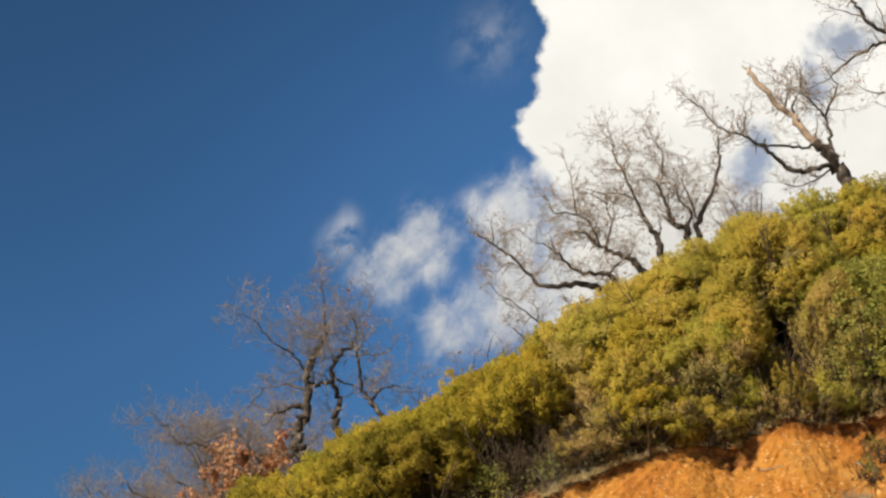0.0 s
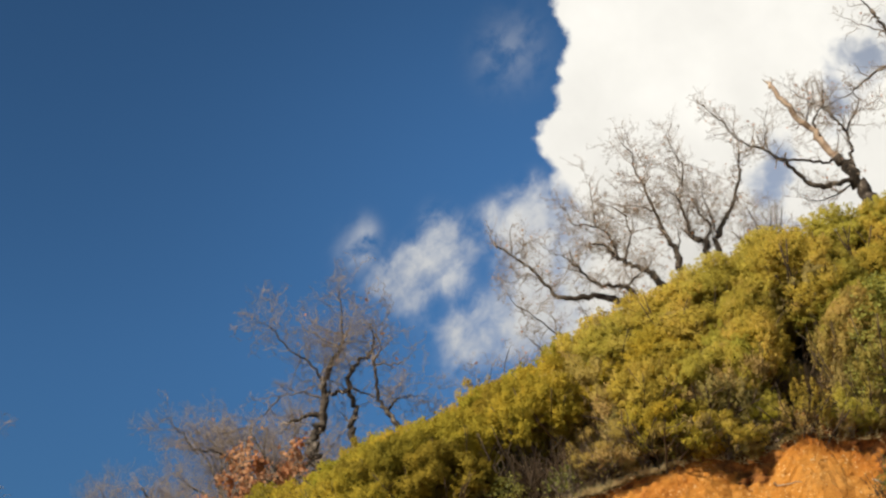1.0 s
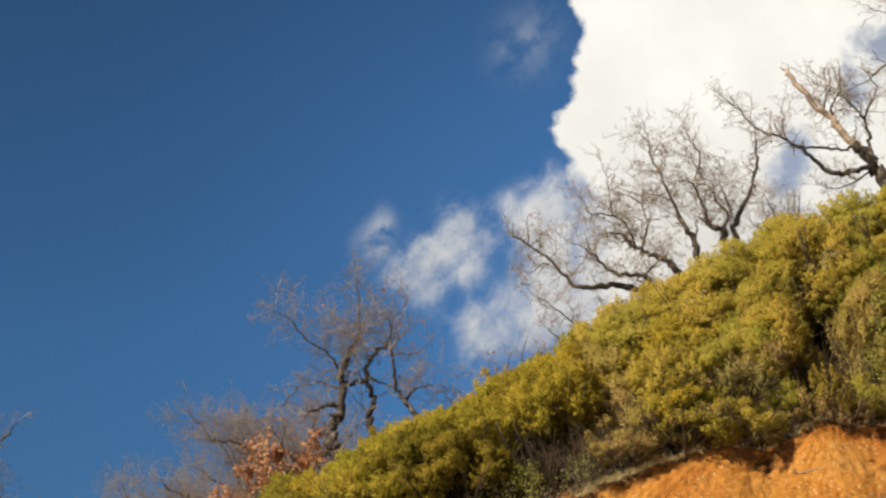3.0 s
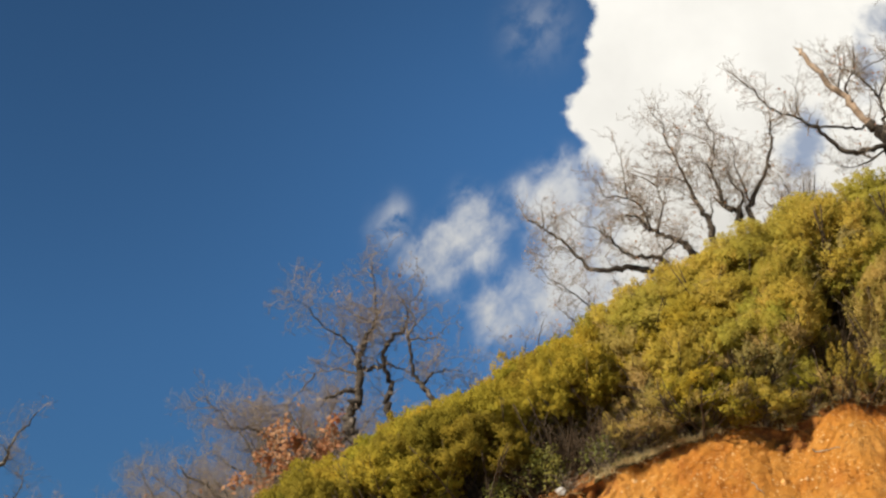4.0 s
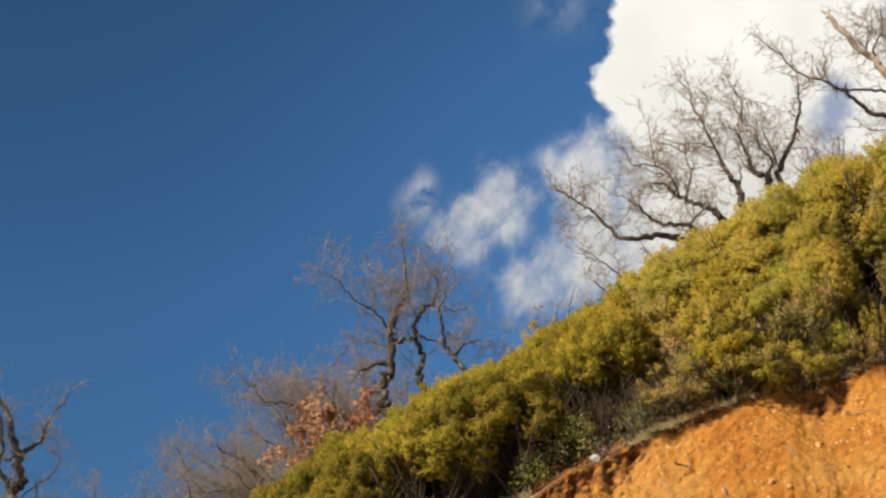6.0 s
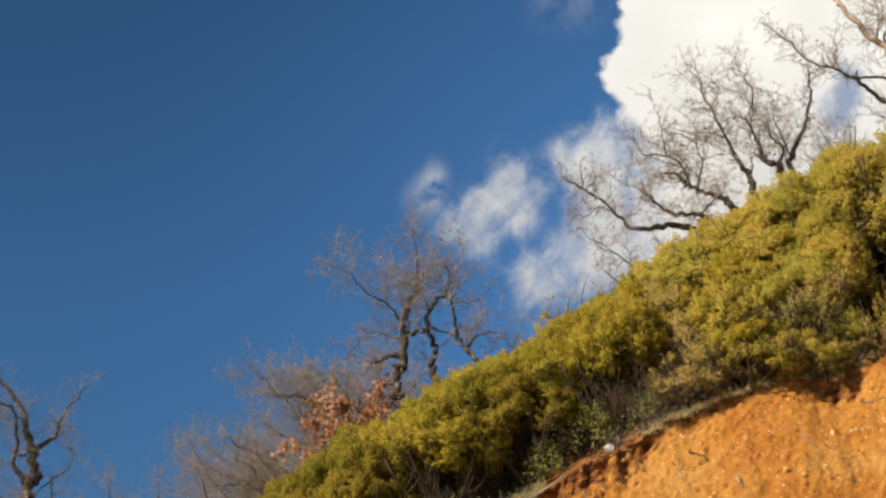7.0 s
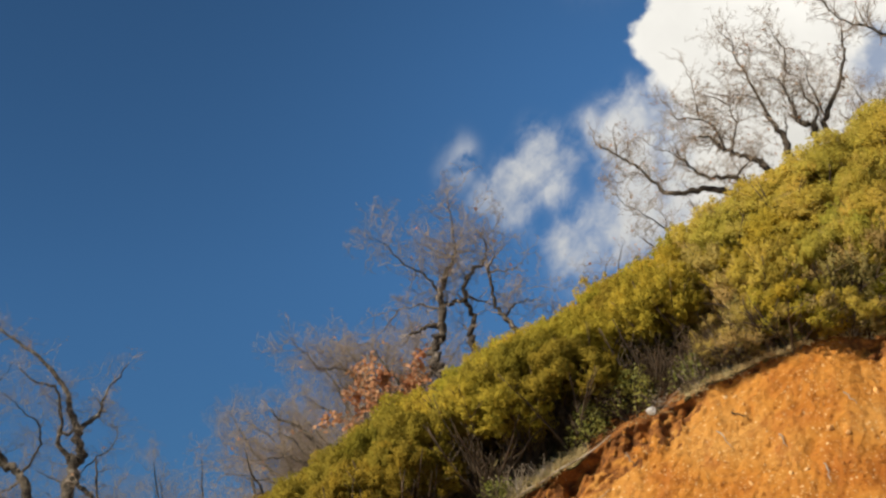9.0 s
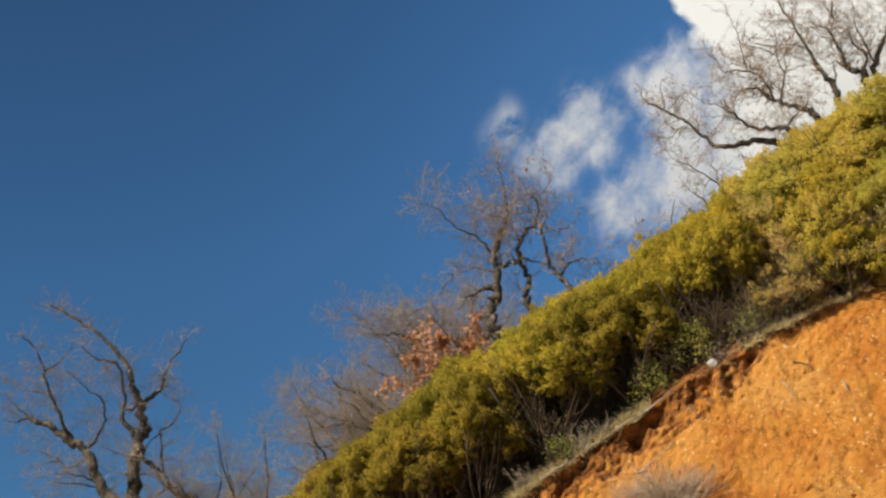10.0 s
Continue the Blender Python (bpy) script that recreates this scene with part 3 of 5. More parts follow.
oak.limb(0.03, 0.01, (-0.95, 0.12, 0.41), (-1.48, -0.06, 0.69), (-2.10, -0.25, 0.77), (-2.48, -0.37, 0.90))
oak.limb(0.09, 0.05, (1.82, 0.00, -0.29), (1.48, -0.10, 0.07), (1.19, -0.17, 0.34), (0.93, -0.26, 0.69), (0.65, -0.35, 1.02), (0.34, -0.42, 1.26))
oak.limb(0.05, 0.02, (1.19, -0.17, 0.34), (0.95, -0.13, 0.24), (0.72, -0.07, 0.07), reach=0.4)
oak.limb(0.04, 0.012, (0.97, -0.24, 0.60), (0.89, -0.02, 1.38), (0.81, 0.14, 1.99), (1.08, 0.24, 2.16), (1.32, 0.36, 2.49), (1.35, 0.45, 2.84), (1.01, 0.56, 3.12))
oak.limb(0.025, 0.01, (0.83, 0.14, 1.95), (0.53, 0.07, 1.77), (0.33, -0.01, 1.42))
oak.limb(0.04, 0.012, (0.01, 0.00, 0.79), (-0.33, -0.11, 0.88), (-0.55, -0.19, 1.05), reach=0.6)
oak.limb(0.03, 0.01, (0.05, -0.00, 1.24), (-0.56, 0.11, 1.54), (-1.03, 0.20, 1.81))
oak.limb(0.035, 0.01, (0.01, 0.00, 0.77), (0.42, 0.08, 0.78), (0.78, 0.16, 0.59), reach=0.6)
oak.done(25)

oak = Oak(-6.15, 34.99, 6.5, 37, "low bare oak with arching limbs over the shrubs")
oak.bushy, oak.fine, oak.long = 1.1, 0.65, 0.6
oak.limb(0.08, 0.02, (0.00, 0.00, 0.00), (-0.38, 0.07, 0.62), (-0.67, 0.12, 1.07), (-0.84, 0.15, 1.37), (-1.05, 0.17, 1.54), (-1.27, 0.20, 1.75), (-1.61, 0.23, 1.88), (-1.82, 0.26, 2.15))
oak.limb(0.045, 0.015, (-0.38, 0.07, 0.62), (-0.84, -0.03, 0.83), (-1.03, -0.09, 1.03), (-1.15, -0.14, 1.25), (-1.36, -0.18, 1.38), (-1.60, -0.23, 1.43))
oak.limb(0.045, 0.012, (-0.40, 0.05, 0.41), (-0.97, 0.17, 0.73), (-1.40, 0.26, 0.94), (-1.69, 0.31, 1.07), (-1.99, 0.37, 1.17), (-2.34, 0.45, 1.46), (-2.66, 0.50, 1.51))
oak.limb(0.045, 0.012, (-0.40, 0.05, 0.41), (-0.93, -0.06, 0.64), (-1.32, -0.15, 0.83), (-1.66, -0.22, 0.83), (-1.94, -0.27, 0.80), (-2.28, -0.34, 0.79))
oak.limb(0.05, 0.012, (-0.08, 0.00, -0.13), (-1.02, 0.18, 0.08), (-1.61, 0.29, 0.19), (-1.80, 0.33, 0.30), (-2.05, 0.38, 0.44), (-2.35, 0.43, 0.44), (-2.65, 0.49, 0.59), (-3.11, 0.57, 0.67))
oak.limb(0.04, 0.012, (-0.23, 0.04, -0.17), (-1.13, -0.04, -0.08), (-1.82, -0.11, 0.04), (-2.30, -0.16, -0.10), (-2.54, -0.19, -0.21), (-2.78, -0.21, -0.12), (-3.02, -0.24, -0.13))
oak.done(20)

oak = Oak(-3.21, 33.03, 8.3, 32, "bare oak with a dark crooked trunk above the shrubs")
oak.bushy, oak.long, oak.sparse, oak.fine = 1.35, 0.66, 1.1, 0.75
oak.limb(0.14, 0.09, (0.03, 0.00, -0.03), (-0.10, 0.00, 0.24), (-0.30, 0.00, 0.51), (-0.33, 0.00, 0.86), (-0.25, 0.00, 1.16), (-0.09, 0.00, 1.40), (-0.05, 0.00, 1.90), reach=0.35)
oak.limb(0.085, 0.05, (-0.05, 0.00, 1.90), (-0.11, 0.01, 2.19), (0.00, 0.03, 2.55), (0.15, 0.05, 2.87), (0.28, 0.06, 3.14))
oak.limb(0.045, 0.015, (0.28, 0.06, 3.14), (0.33, 0.09, 3.43), (0.31, 0.12, 3.83), (0.27, 0.17, 4.38), (0.22, 0.20, 4.74))
oak.limb(0.075, 0.03, (-0.15, 0.00, 1.55), (-0.42, -0.05, 1.55), (-0.62, -0.10, 1.45), (-0.86, -0.15, 1.32), reach=0.6)
oak.limb(0.02, 0.008, (-0.86, -0.15, 1.32), (-1.04, -0.20, 1.11), (-1.26, -0.24, 1.09))
oak.limb(0.04, 0.01, (-0.08, 0.02, 2.29), (-0.30, -0.08, 2.63), (-0.55, -0.17, 2.86), (-0.79, -0.23, 2.98), (-1.04, -0.32, 3.22), (-1.21, -0.40, 3.49), (-1.39, -0.45, 3.62), (-1.66, -0.52, 3.70))
oak.limb(0.03, 0.01, (0.30, 0.06, 3.14), (-0.06, 0.15, 3.37), (-0.35, 0.23, 3.57), (-0.57, 0.29, 3.70), (-0.77, 0.36, 3.99))
oak.limb(0.09, 0.05, (0.75, 0.00, 0.17), (0.55, 0.14, 0.94), (0.54, 0.22, 1.34), (0.66, 0.28, 1.66), (0.54, 0.35, 2.03), (0.46, 0.38, 2.21), reach=0.5)
oak.limb(0.06, 0.05, (-0.02, 0.00, 2.01), (0.22, 0.05, 2.08), (0.48, 0.10, 2.15), reach=0.4)
oak.limb(0.06, 0.04, (0.48, 0.10, 2.15), (0.49, 0.10, 2.44), (0.58, 0.10, 2.65), (0.75, 0.10, 2.83), (0.97, 0.10, 2.97), reach=0.6)
oak.limb(0.04, 0.012, (0.97, 0.10, 2.97), (1.07, 0.17, 3.30), (1.04, 0.23, 3.67), (0.87, 0.28, 3.91), (0.75, 0.33, 4.16))
oak.limb(0.03, 0.01, (0.57, 0.10, 2.66), (0.47, 0.06, 2.88), (0.37, 0.02, 3.03), (0.40, -0.02, 3.27))
oak.limb(0.07, 0.03, (1.82, 0.00, 0.78), (1.56, -0.06, 1.35), (1.37, -0.09, 1.60), (1.19, -0.13, 1.92), (1.15, -0.17, 2.39), (1.10, -0.21, 2.77), reach=0.6)
oak.limb(0.03, 0.01, (1.10, -0.21, 2.77), (1.24, -0.24, 3.01), (1.22, -0.26, 3.29), (1.14, -0.28, 3.51), (1.34, -0.31, 3.71), (1.48, -0.34, 3.98))
oak.limb(0.025, 0.008, (1.13, -0.20, 2.67), (1.46, -0.14, 2.67), (1.73, -0.08, 2.73), (1.95, -0.03, 2.90), (2.09, 0.01, 3.09))
oak.limb(0.035, 0.02, (0.58, 0.10, 2.18), (0.87, 0.13, 2.07), (1.12, 0.16, 1.97), reach=0.6)
oak.limb(0.03, 0.01, (0.54, 0.23, 1.42), (0.36, 0.27, 1.55), (0.21, 0.31, 1.73), reach=0.7)
oak.limb(0.035, 0.01, (1.39, -0.09, 1.57), (1.59, 0.00, 1.84), (1.80, 0.07, 1.94), (2.09, 0.15, 1.98), (2.38, 0.24, 1.91))
oak.limb(0.03, 0.008, (-0.05, 0.00, 1.90), (-0.58, 0.15, 2.11), (-0.96, 0.26, 2.12), (-1.33, 0.36, 2.08), (-1.71, 0.47, 2.05))
oak.limb(0.025, 0.008, (-1.18, 0.31, 2.09), (-1.35, 0.37, 1.85), (-1.69, 0.45, 1.56), (-1.87, 0.52, 1.29))
oak.limb(0.09, 0.03, (-0.22, 0.00, 0.41), (-0.52, -0.03, 0.36), (-0.83, -0.06, 0.17), (-1.24, -0.11, -0.03), (-1.74, -0.16, -0.22), reach=0.7)
oak.limb(0.04, 0.01, (-1.05, -0.09, 0.05), (-1.41, -0.03, 0.58), (-1.71, 0.02, 1.05), (-1.87, 0.05, 1.28), (-2.26, 0.09, 1.20), (-2.61, 0.12, 1.18))
oak.limb(0.04, 0.015, (-1.72, -0.16, -0.09), (-2.14, -0.28, 0.35), (-2.46, -0.36, 0.62), (-2.82, -0.44, 0.65), (-3.04, -0.48, 0.70), (-3.21, -0.54, 0.98), (-3.38, -0.59, 1.11), (-3.54, -0.64, 1.30))
oak.limb(0.025, 0.008, (-2.16, -0.25, 0.09), (-2.47, -0.22, 0.20), (-2.61, -0.19, 0.50), (-2.73, -0.17, 0.72), (-2.76, -0.13, 1.15))
oak.done(30)

oak = Oak(5.57, 43.29, 15.26, 33, "spreading bare oak with low sweeping limbs")
oak.bushy, oak.long, oak.sparse, oak.fine = 1.4, 0.68, 1.2, 0.9
oak.limb(0.12, 0.07, (-0.00, 0.00, 0.00), (-0.47, 0.00, 0.47), (-0.91, 0.00, 0.66), (-1.61, 0.00, 0.76), (-2.14, 0.00, 0.71), (-2.58, 0.00, 0.76), reach=0.6)
oak.limb(0.065, 0.02, (-2.58, 0.00, 0.76), (-2.85, 0.04, 1.10), (-3.14, 0.09, 1.51), (-3.44, 0.13, 1.83), (-3.81, 0.17, 2.15), (-4.07, 0.20, 2.37), (-4.45, 0.24, 2.60))
oak.limb(0.13, 0.06, (1.08, 0.00, 0.41), (0.67, 0.16, 1.22), (0.43, 0.24, 1.56), (0.10, 0.32, 1.80), (-0.31, 0.41, 2.04), (-0.65, 0.48, 2.24), reach=0.7)
oak.limb(0.055, 0.02, (-0.65, 0.48, 2.24), (-0.89, 0.48, 2.59), (-1.10, 0.48, 2.69), (-1.46, 0.48, 2.62))
oak.limb(0.045, 0.015, (-0.31, 0.41, 2.04), (-0.20, 0.51, 2.65), (-0.07, 0.58, 3.06), (-0.20, 0.69, 3.70), (-0.06, 0.79, 4.33))
oak.limb(0.1, 0.03, (-0.03, 0.00, 0.28), (-0.31, -0.13, 0.87), (-0.63, -0.20, 1.03), (-1.08, -0.28, 0.99), (-1.51, -0.37, 1.17), (-1.76, -0.44, 1.40), (-1.99, -0.51, 1.65))
oak.limb(0.04, 0.012, (-0.40, -0.16, 0.97), (-0.06, -0.21, 1.35), (0.23, -0.24, 1.51), (0.51, -0.29, 1.89))
oak.limb(0.045, 0.012, (-0.53, 0.46, 2.19), (-0.74, 0.60, 2.97), (-1.09, 0.68, 3.32), (-1.52, 0.77, 3.48), (-1.88, 0.84, 3.51), (-2.02, 0.91, 3.90), (-2.16, 0.96, 4.21))
oak.limb(0.03, 0.01, (-1.17, 0.71, 3.37), (-1.23, 0.76, 3.99), (-1.25, 0.81, 4.57), (-1.36, 0.85, 5.12), (-1.51, 0.89, 5.57))
oak.limb(0.03, 0.01, (-0.15, 0.69, 3.70), (-0.67, 0.57, 4.04), (-1.13, 0.48, 4.15))
oak.limb(0.035, 0.01, (-2.10, 0.00, -1.08), (-2.51, -0.11, -0.74), (-2.84, -0.20, -0.37), (-3.17, -0.29, -0.11), (-3.59, -0.39, 0.22), (-3.93, -0.47, 0.39), (-4.17, -0.56, 0.78))
oak.limb(0.025, 0.008, (-1.69, 0.00, -0.28), (-1.77, 0.10, 0.32), (-1.98, 0.19, 0.77))
oak.limb(0.03, 0.008, (-1.87, 0.00, -0.36), (-1.31, -0.07, 0.09), (-0.67, -0.14, 0.46))
oak.limb(0.03, 0.01, (-3.14, 0.00, -1.03), (-3.39, 0.08, -0.68), (-3.65, 0.15, -0.38))
oak.limb(0.025, 0.008, (-3.04, 0.07, 1.39), (-3.49, 0.21, 1.62), (-4.00, 0.38, 1.38), (-4.34, 0.49, 1.63))
oak.limb(0.025, 0.008, (-1.93, -0.49, 1.58), (-2.35, -0.64, 1.87), (-2.79, -0.78, 1.97), (-3.12, -0.91, 2.28))
oak.done(150)

oak = Oak(7.08, 43.51, 16.18, 34, "many-stemmed bare oak on the slope")
oak.bushy, oak.long, oak.sparse, oak.fine = 1.4, 0.68, 1.2, 0.9
oak.limb(0.12, 0.07, (0.00, 0.00, 0.00), (-0.12, 0.00, 0.86), (-0.20, 0.00, 1.31), (-0.37, 0.00, 1.64), (-0.53, 0.00, 1.98), reach=0.6)
oak.limb(0.06, 0.012, (-0.53, 0.00, 1.98), (-0.76, 0.14, 2.79), (-0.97, 0.25, 3.40), (-1.08, 0.34, 3.92), (-1.33, 0.44, 4.48), (-1.36, 0.53, 5.03), (-1.69, 0.62, 5.51))
oak.limb(0.04, 0.03, (-0.22, 0.00, 1.35), (-0.08, 0.00, 1.63), (-0.11, 0.00, 1.92), reach=0.6)
oak.limb(0.03, 0.01, (-0.76, 0.14, 2.79), (-1.30, 0.04, 2.97), (-1.92, -0.08, 2.96), (-2.50, -0.19, 3.15))
oak.limb(0.11, 0.08, (0.85, 0.00, 0.52), (0.74, -0.07, 1.23), (0.67, -0.11, 1.67), (0.42, -0.13, 1.70), (0.23, -0.16, 1.93), reach=0.5)
oak.limb(0.075, 0.03, (0.23, -0.16, 1.93), (0.19, -0.20, 2.30), (0.06, -0.23, 2.68), (-0.03, -0.27, 3.07))
oak.limb(0.035, 0.015, (-0.03, -0.27, 3.07), (-0.27, -0.33, 3.25), (-0.65, -0.40, 3.24))
oak.limb(0.035, 0.01, (-0.03, -0.27, 3.07), (0.13, -0.14, 3.84), (0.19, -0.07, 4.30), (0.01, -0.00, 4.67), (-0.15, 0.08, 5.12), (-0.26, 0.17, 5.65))
oak.limb(0.06, 0.015, (0.74, -0.11, 1.63), (0.95, -0.02, 2.14), (0.79, 0.04, 2.46), (0.63, 0.10, 2.73), (0.59, 0.19, 3.28))
oak.limb(0.11, 0.06, (1.13, -0.02, 0.69), (1.11, 0.06, 1.58), (1.34, 0.12, 2.27), (1.57, 0.16, 2.66), (1.81, 0.21, 3.15), reach=0.6)
oak.limb(0.06, 0.03, (1.81, 0.21, 3.15), (1.96, 0.25, 3.62), (2.13, 0.29, 4.17), (2.07, 0.32, 4.52), (2.14, 0.36, 4.94), reach=0.7)
oak.limb(0.025, 0.008, (2.11, 0.33, 4.59), (2.46, 0.37, 4.84), (2.82, 0.40, 5.04))
oak.limb(0.035, 0.01, (1.19, 0.09, 1.88), (0.90, -0.09, 2.79), (0.72, -0.19, 3.25), (0.79, -0.27, 3.70))
oak.done(110)

oak = Oak(14.12, 46.21, 19.87, 35, "large bare oak with a leaning trunk")
oak.bushy, oak.long, oak.sparse, oak.fine = 1.2, 0.75, 1.3, 0.9
oak.limb(0.27, 0.17, (0.08, 0.00, -0.10), (-0.13, 0.00, 0.49), (-0.40, 0.00, 1.14), (-0.71, 0.00, 1.64), (-1.04, 0.00, 2.02), reach=0.35)
oak.limb(0.14, 0.08, (-1.04, 0.00, 2.02), (-1.44, 0.03, 2.56), (-1.77, 0.06, 3.07), (-2.12, 0.08, 3.44), (-2.52, 0.11, 4.02), (-2.86, 0.14, 4.58), (-3.03, 0.16, 4.98), reach=0.6, bark=SUNLIT_BARK)
oak.limb(0.11, 0.06, (-0.43, 0.00, 1.24), (-0.94, -0.09, 1.05), (-1.49, -0.19, 0.89), (-2.00, -0.28, 0.87), (-2.38, -0.36, 1.10), (-2.65, -0.44, 1.43), (-3.12, -0.55, 1.72), reach=0.6)
oak.limb(0.055, 0.012, (-3.12, -0.55, 1.72), (-3.49, -0.59, 1.99), (-3.77, -0.62, 2.14), (-4.16, -0.66, 2.20), (-4.62, -0.71, 2.51), (-4.97, -0.77, 3.01), (-5.34, -0.81, 3.35), (-5.74, -0.86, 3.71))
oak.limb(0.055, 0.04, (-1.18, 0.00, 1.93), (-1.55, -0.08, 1.78), (-2.16, -0.22, 1.83), (-2.74, -0.34, 1.80), (-3.13, -0.43, 1.82), reach=0.5)
oak.limb(0.075, 0.04, (-0.49, 0.00, 1.39), (-0.48, 0.10, 2.04), (-0.48, 0.19, 2.62), (-0.53, 0.27, 3.07), reach=0.6)
oak.limb(0.045, 0.012, (-0.53, 0.27, 3.07), (-0.70, 0.34, 3.46), (-0.99, 0.43, 3.89), (-1.26, 0.50, 4.18), (-1.62, 0.58, 4.44), (-2.04, 0.68, 4.84), (-2.42, 0.77, 5.24))
oak.limb(0.045, 0.02, (-0.52, 0.27, 3.12), (-0.35, 0.30, 3.48), (-0.03, 0.35, 4.02), (0.10, 0.38, 4.38), (-0.06, 0.40, 4.63), (-0.20, 0.44, 5.10))
oak.limb(0.05, 0.015, (-1.43, 0.03, 2.61), (-1.64, -0.05, 3.01), (-1.73, -0.12, 3.33), (-1.57, -0.18, 3.69), (-1.35, -0.25, 3.95), (-1.37, -0.35, 4.52))
oak.limb(0.035, 0.012, (-1.97, 0.07, 3.37), (-1.77, 0.12, 3.98), (-1.59, 0.15, 4.25), (-1.55, 0.21, 5.04))
oak.limb(0.03, 0.01, (-3.73, -0.61, 2.10), (-3.59, -0.75, 2.56), (-3.59, -0.89, 3.03), (-3.47, -1.03, 3.50))
oak.limb(0.03, 0.01, (-1.11, 0.00, 2.06), (-0.95, -0.09, 2.55), (-0.95, -0.18, 3.05))
oak.limb(0.04, 0.01, (-0.67, -0.05, 0.96), (-1.26, 0.08, 0.61), (-1.84, 0.20, 0.47), (-2.29, 0.29, 0.63))
oak.done(110)

oak = Oak(15.82, 42.87, 18.74, 36, "bare oak reaching over the hilltop")
oak.long, oak.fine, oak.sparse = 0.85, 0.95, 1.4
oak.limb(0.22, 0.1, (0.05, 0.00, -0.29), (0.47, 0.00, 2.16), (0.23, -0.00, 4.00), (-0.27, 0.00, 5.02), reach=0.5)
oak.limb(0.07, 0.03, (-0.27, 0.00, 5.02), (-0.91, 0.06, 5.25), (-1.30, 0.10, 5.11), (-1.84, 0.15, 4.87), (-2.24, 0.19, 4.61), (-2.68, 0.24, 4.28))
oak.limb(0.03, 0.01, (-2.68, 0.24, 4.28), (-3.00, 0.28, 4.00), (-3.42, 0.32, 3.85), (-3.81, 0.36, 3.62))
oak.limb(0.09, 0.05, (0.23, -0.00, 4.00), (-0.38, -0.12, 5.17), (-0.95, -0.18, 5.46), (-1.27, -0.21, 5.62), (-1.53, -0.24, 5.86), (-1.77, -0.28, 6.29), (-1.95, -0.32, 6.64), reach=0.8)
oak.limb(0.045, 0.015, (-1.95, -0.32, 6.64), (-2.25, -0.36, 7.06), (-2.58, -0.42, 7.58))
oak.limb(0.03, 0.01, (-1.61, -0.25, 5.99), (-2.11, -0.15, 6.28), (-2.61, -0.04, 6.57), (-3.11, 0.07, 6.91))
oak.limb(0.03, 0.01, (-0.95, -0.18, 5.46), (-0.95, -0.08, 6.10), (-1.07, 0.01, 6.69), (-1.04, 0.11, 7.40))
oak.limb(0.04, 0.01, (0.30, 0.00, 3.18), (-0.65, -0.17, 3.34), (-1.44, -0.31, 3.20), (-1.92, -0.39, 3.24), (-2.27, -0.47, 3.49))
oak.limb(0.035, 0.01, (0.30, 0.00, 2.57), (-0.46, 0.15, 2.77), (-1.04, 0.27, 2.95), (-1.53, 0.38, 3.23))
oak.done(25)

# twiggy young oaks behind the shrubs
wild_oak(-5.0, 36.2, 4.4, 21, "bare grey-brown oak with a thick haze of twigs", 6, 60, 0.75, 1.15)
wild_oak(-5.8, 35.0, 3.7, 22, "slender bare oak behind the larger one", 5, 30, 0.5, 1.1)
wild_oak(-5.7, 37.6, 4.8, 19, "slender bare oak behind the larger one", 6, 30, 0.85, 1.15)
wild_oak(-4.3, 36.8, 3.7, 20, "slender bare oak behind the larger one", 4, 30, 0.4, 1.1)
wild_oak(-5.5, 36.8, 5.3, 12, "bare grey-brown oak with a thick haze of twigs", 7, 20, 0.5, 1.2)
wild_oak(-6.5, 36.4, 5.8, 13, "slender bare oak behind the larger one", 7, 20, 0.55, 1.15)
wild_oak(-7.3, 36.1, 4.9, 14, "slender bare oak behind the larger one", 6, 20, 0.55, 1.15)
wild_oak(-12.2, 41.0, 4.9, 25, "small bare sapling beside the large oak", 6, 15, 0.6, 1.1)
wild_oak(-13.6, 42.5, 4.7, 26, "thin bare sapling beside the large oak", 6, 10, 0.5, 1.1)
wild_oak(-16.6, 41.6, 4.2, 16, "thin bare sapling beside the large oak", 6, 10, 0.6, 1.1)
wild_oak(-14.5, 40.2, 4.2, 17, "thin bare sapling beside the large oak", 6, 10, 0.6, 1.1)
wild_oak(-11.2, 40.0, 4.2, 18, "small bare sapling beside the large oak", 4, 10, 0.5, 0.9)
wild_oak(0.9, 36.0, 2.9, 27, "brownish twiggy sapling behind the shrubs", 6, 130, 0.6, 0.8)
wild_oak(2.0, 36.4, 1.7, 30, "brownish twiggy sapling behind the shrubs", 5, 40, 0.6, 0.7)
wild_oak(15.4, 46.4, 1.9, 15, "twiggy sapling with a few brown leaves", 5, 160, 0.7, 0.8)
wild_oak(9.6, 45.0, 3.6, 28, "grey twiggy sapling between two oaks", 5, 20, 0.5, 1.0)
wild_oak(11.2, 47.0, 3.6, 29, "grey twiggy sapling between two oaks", 5, 20, 0.5, 1.0)


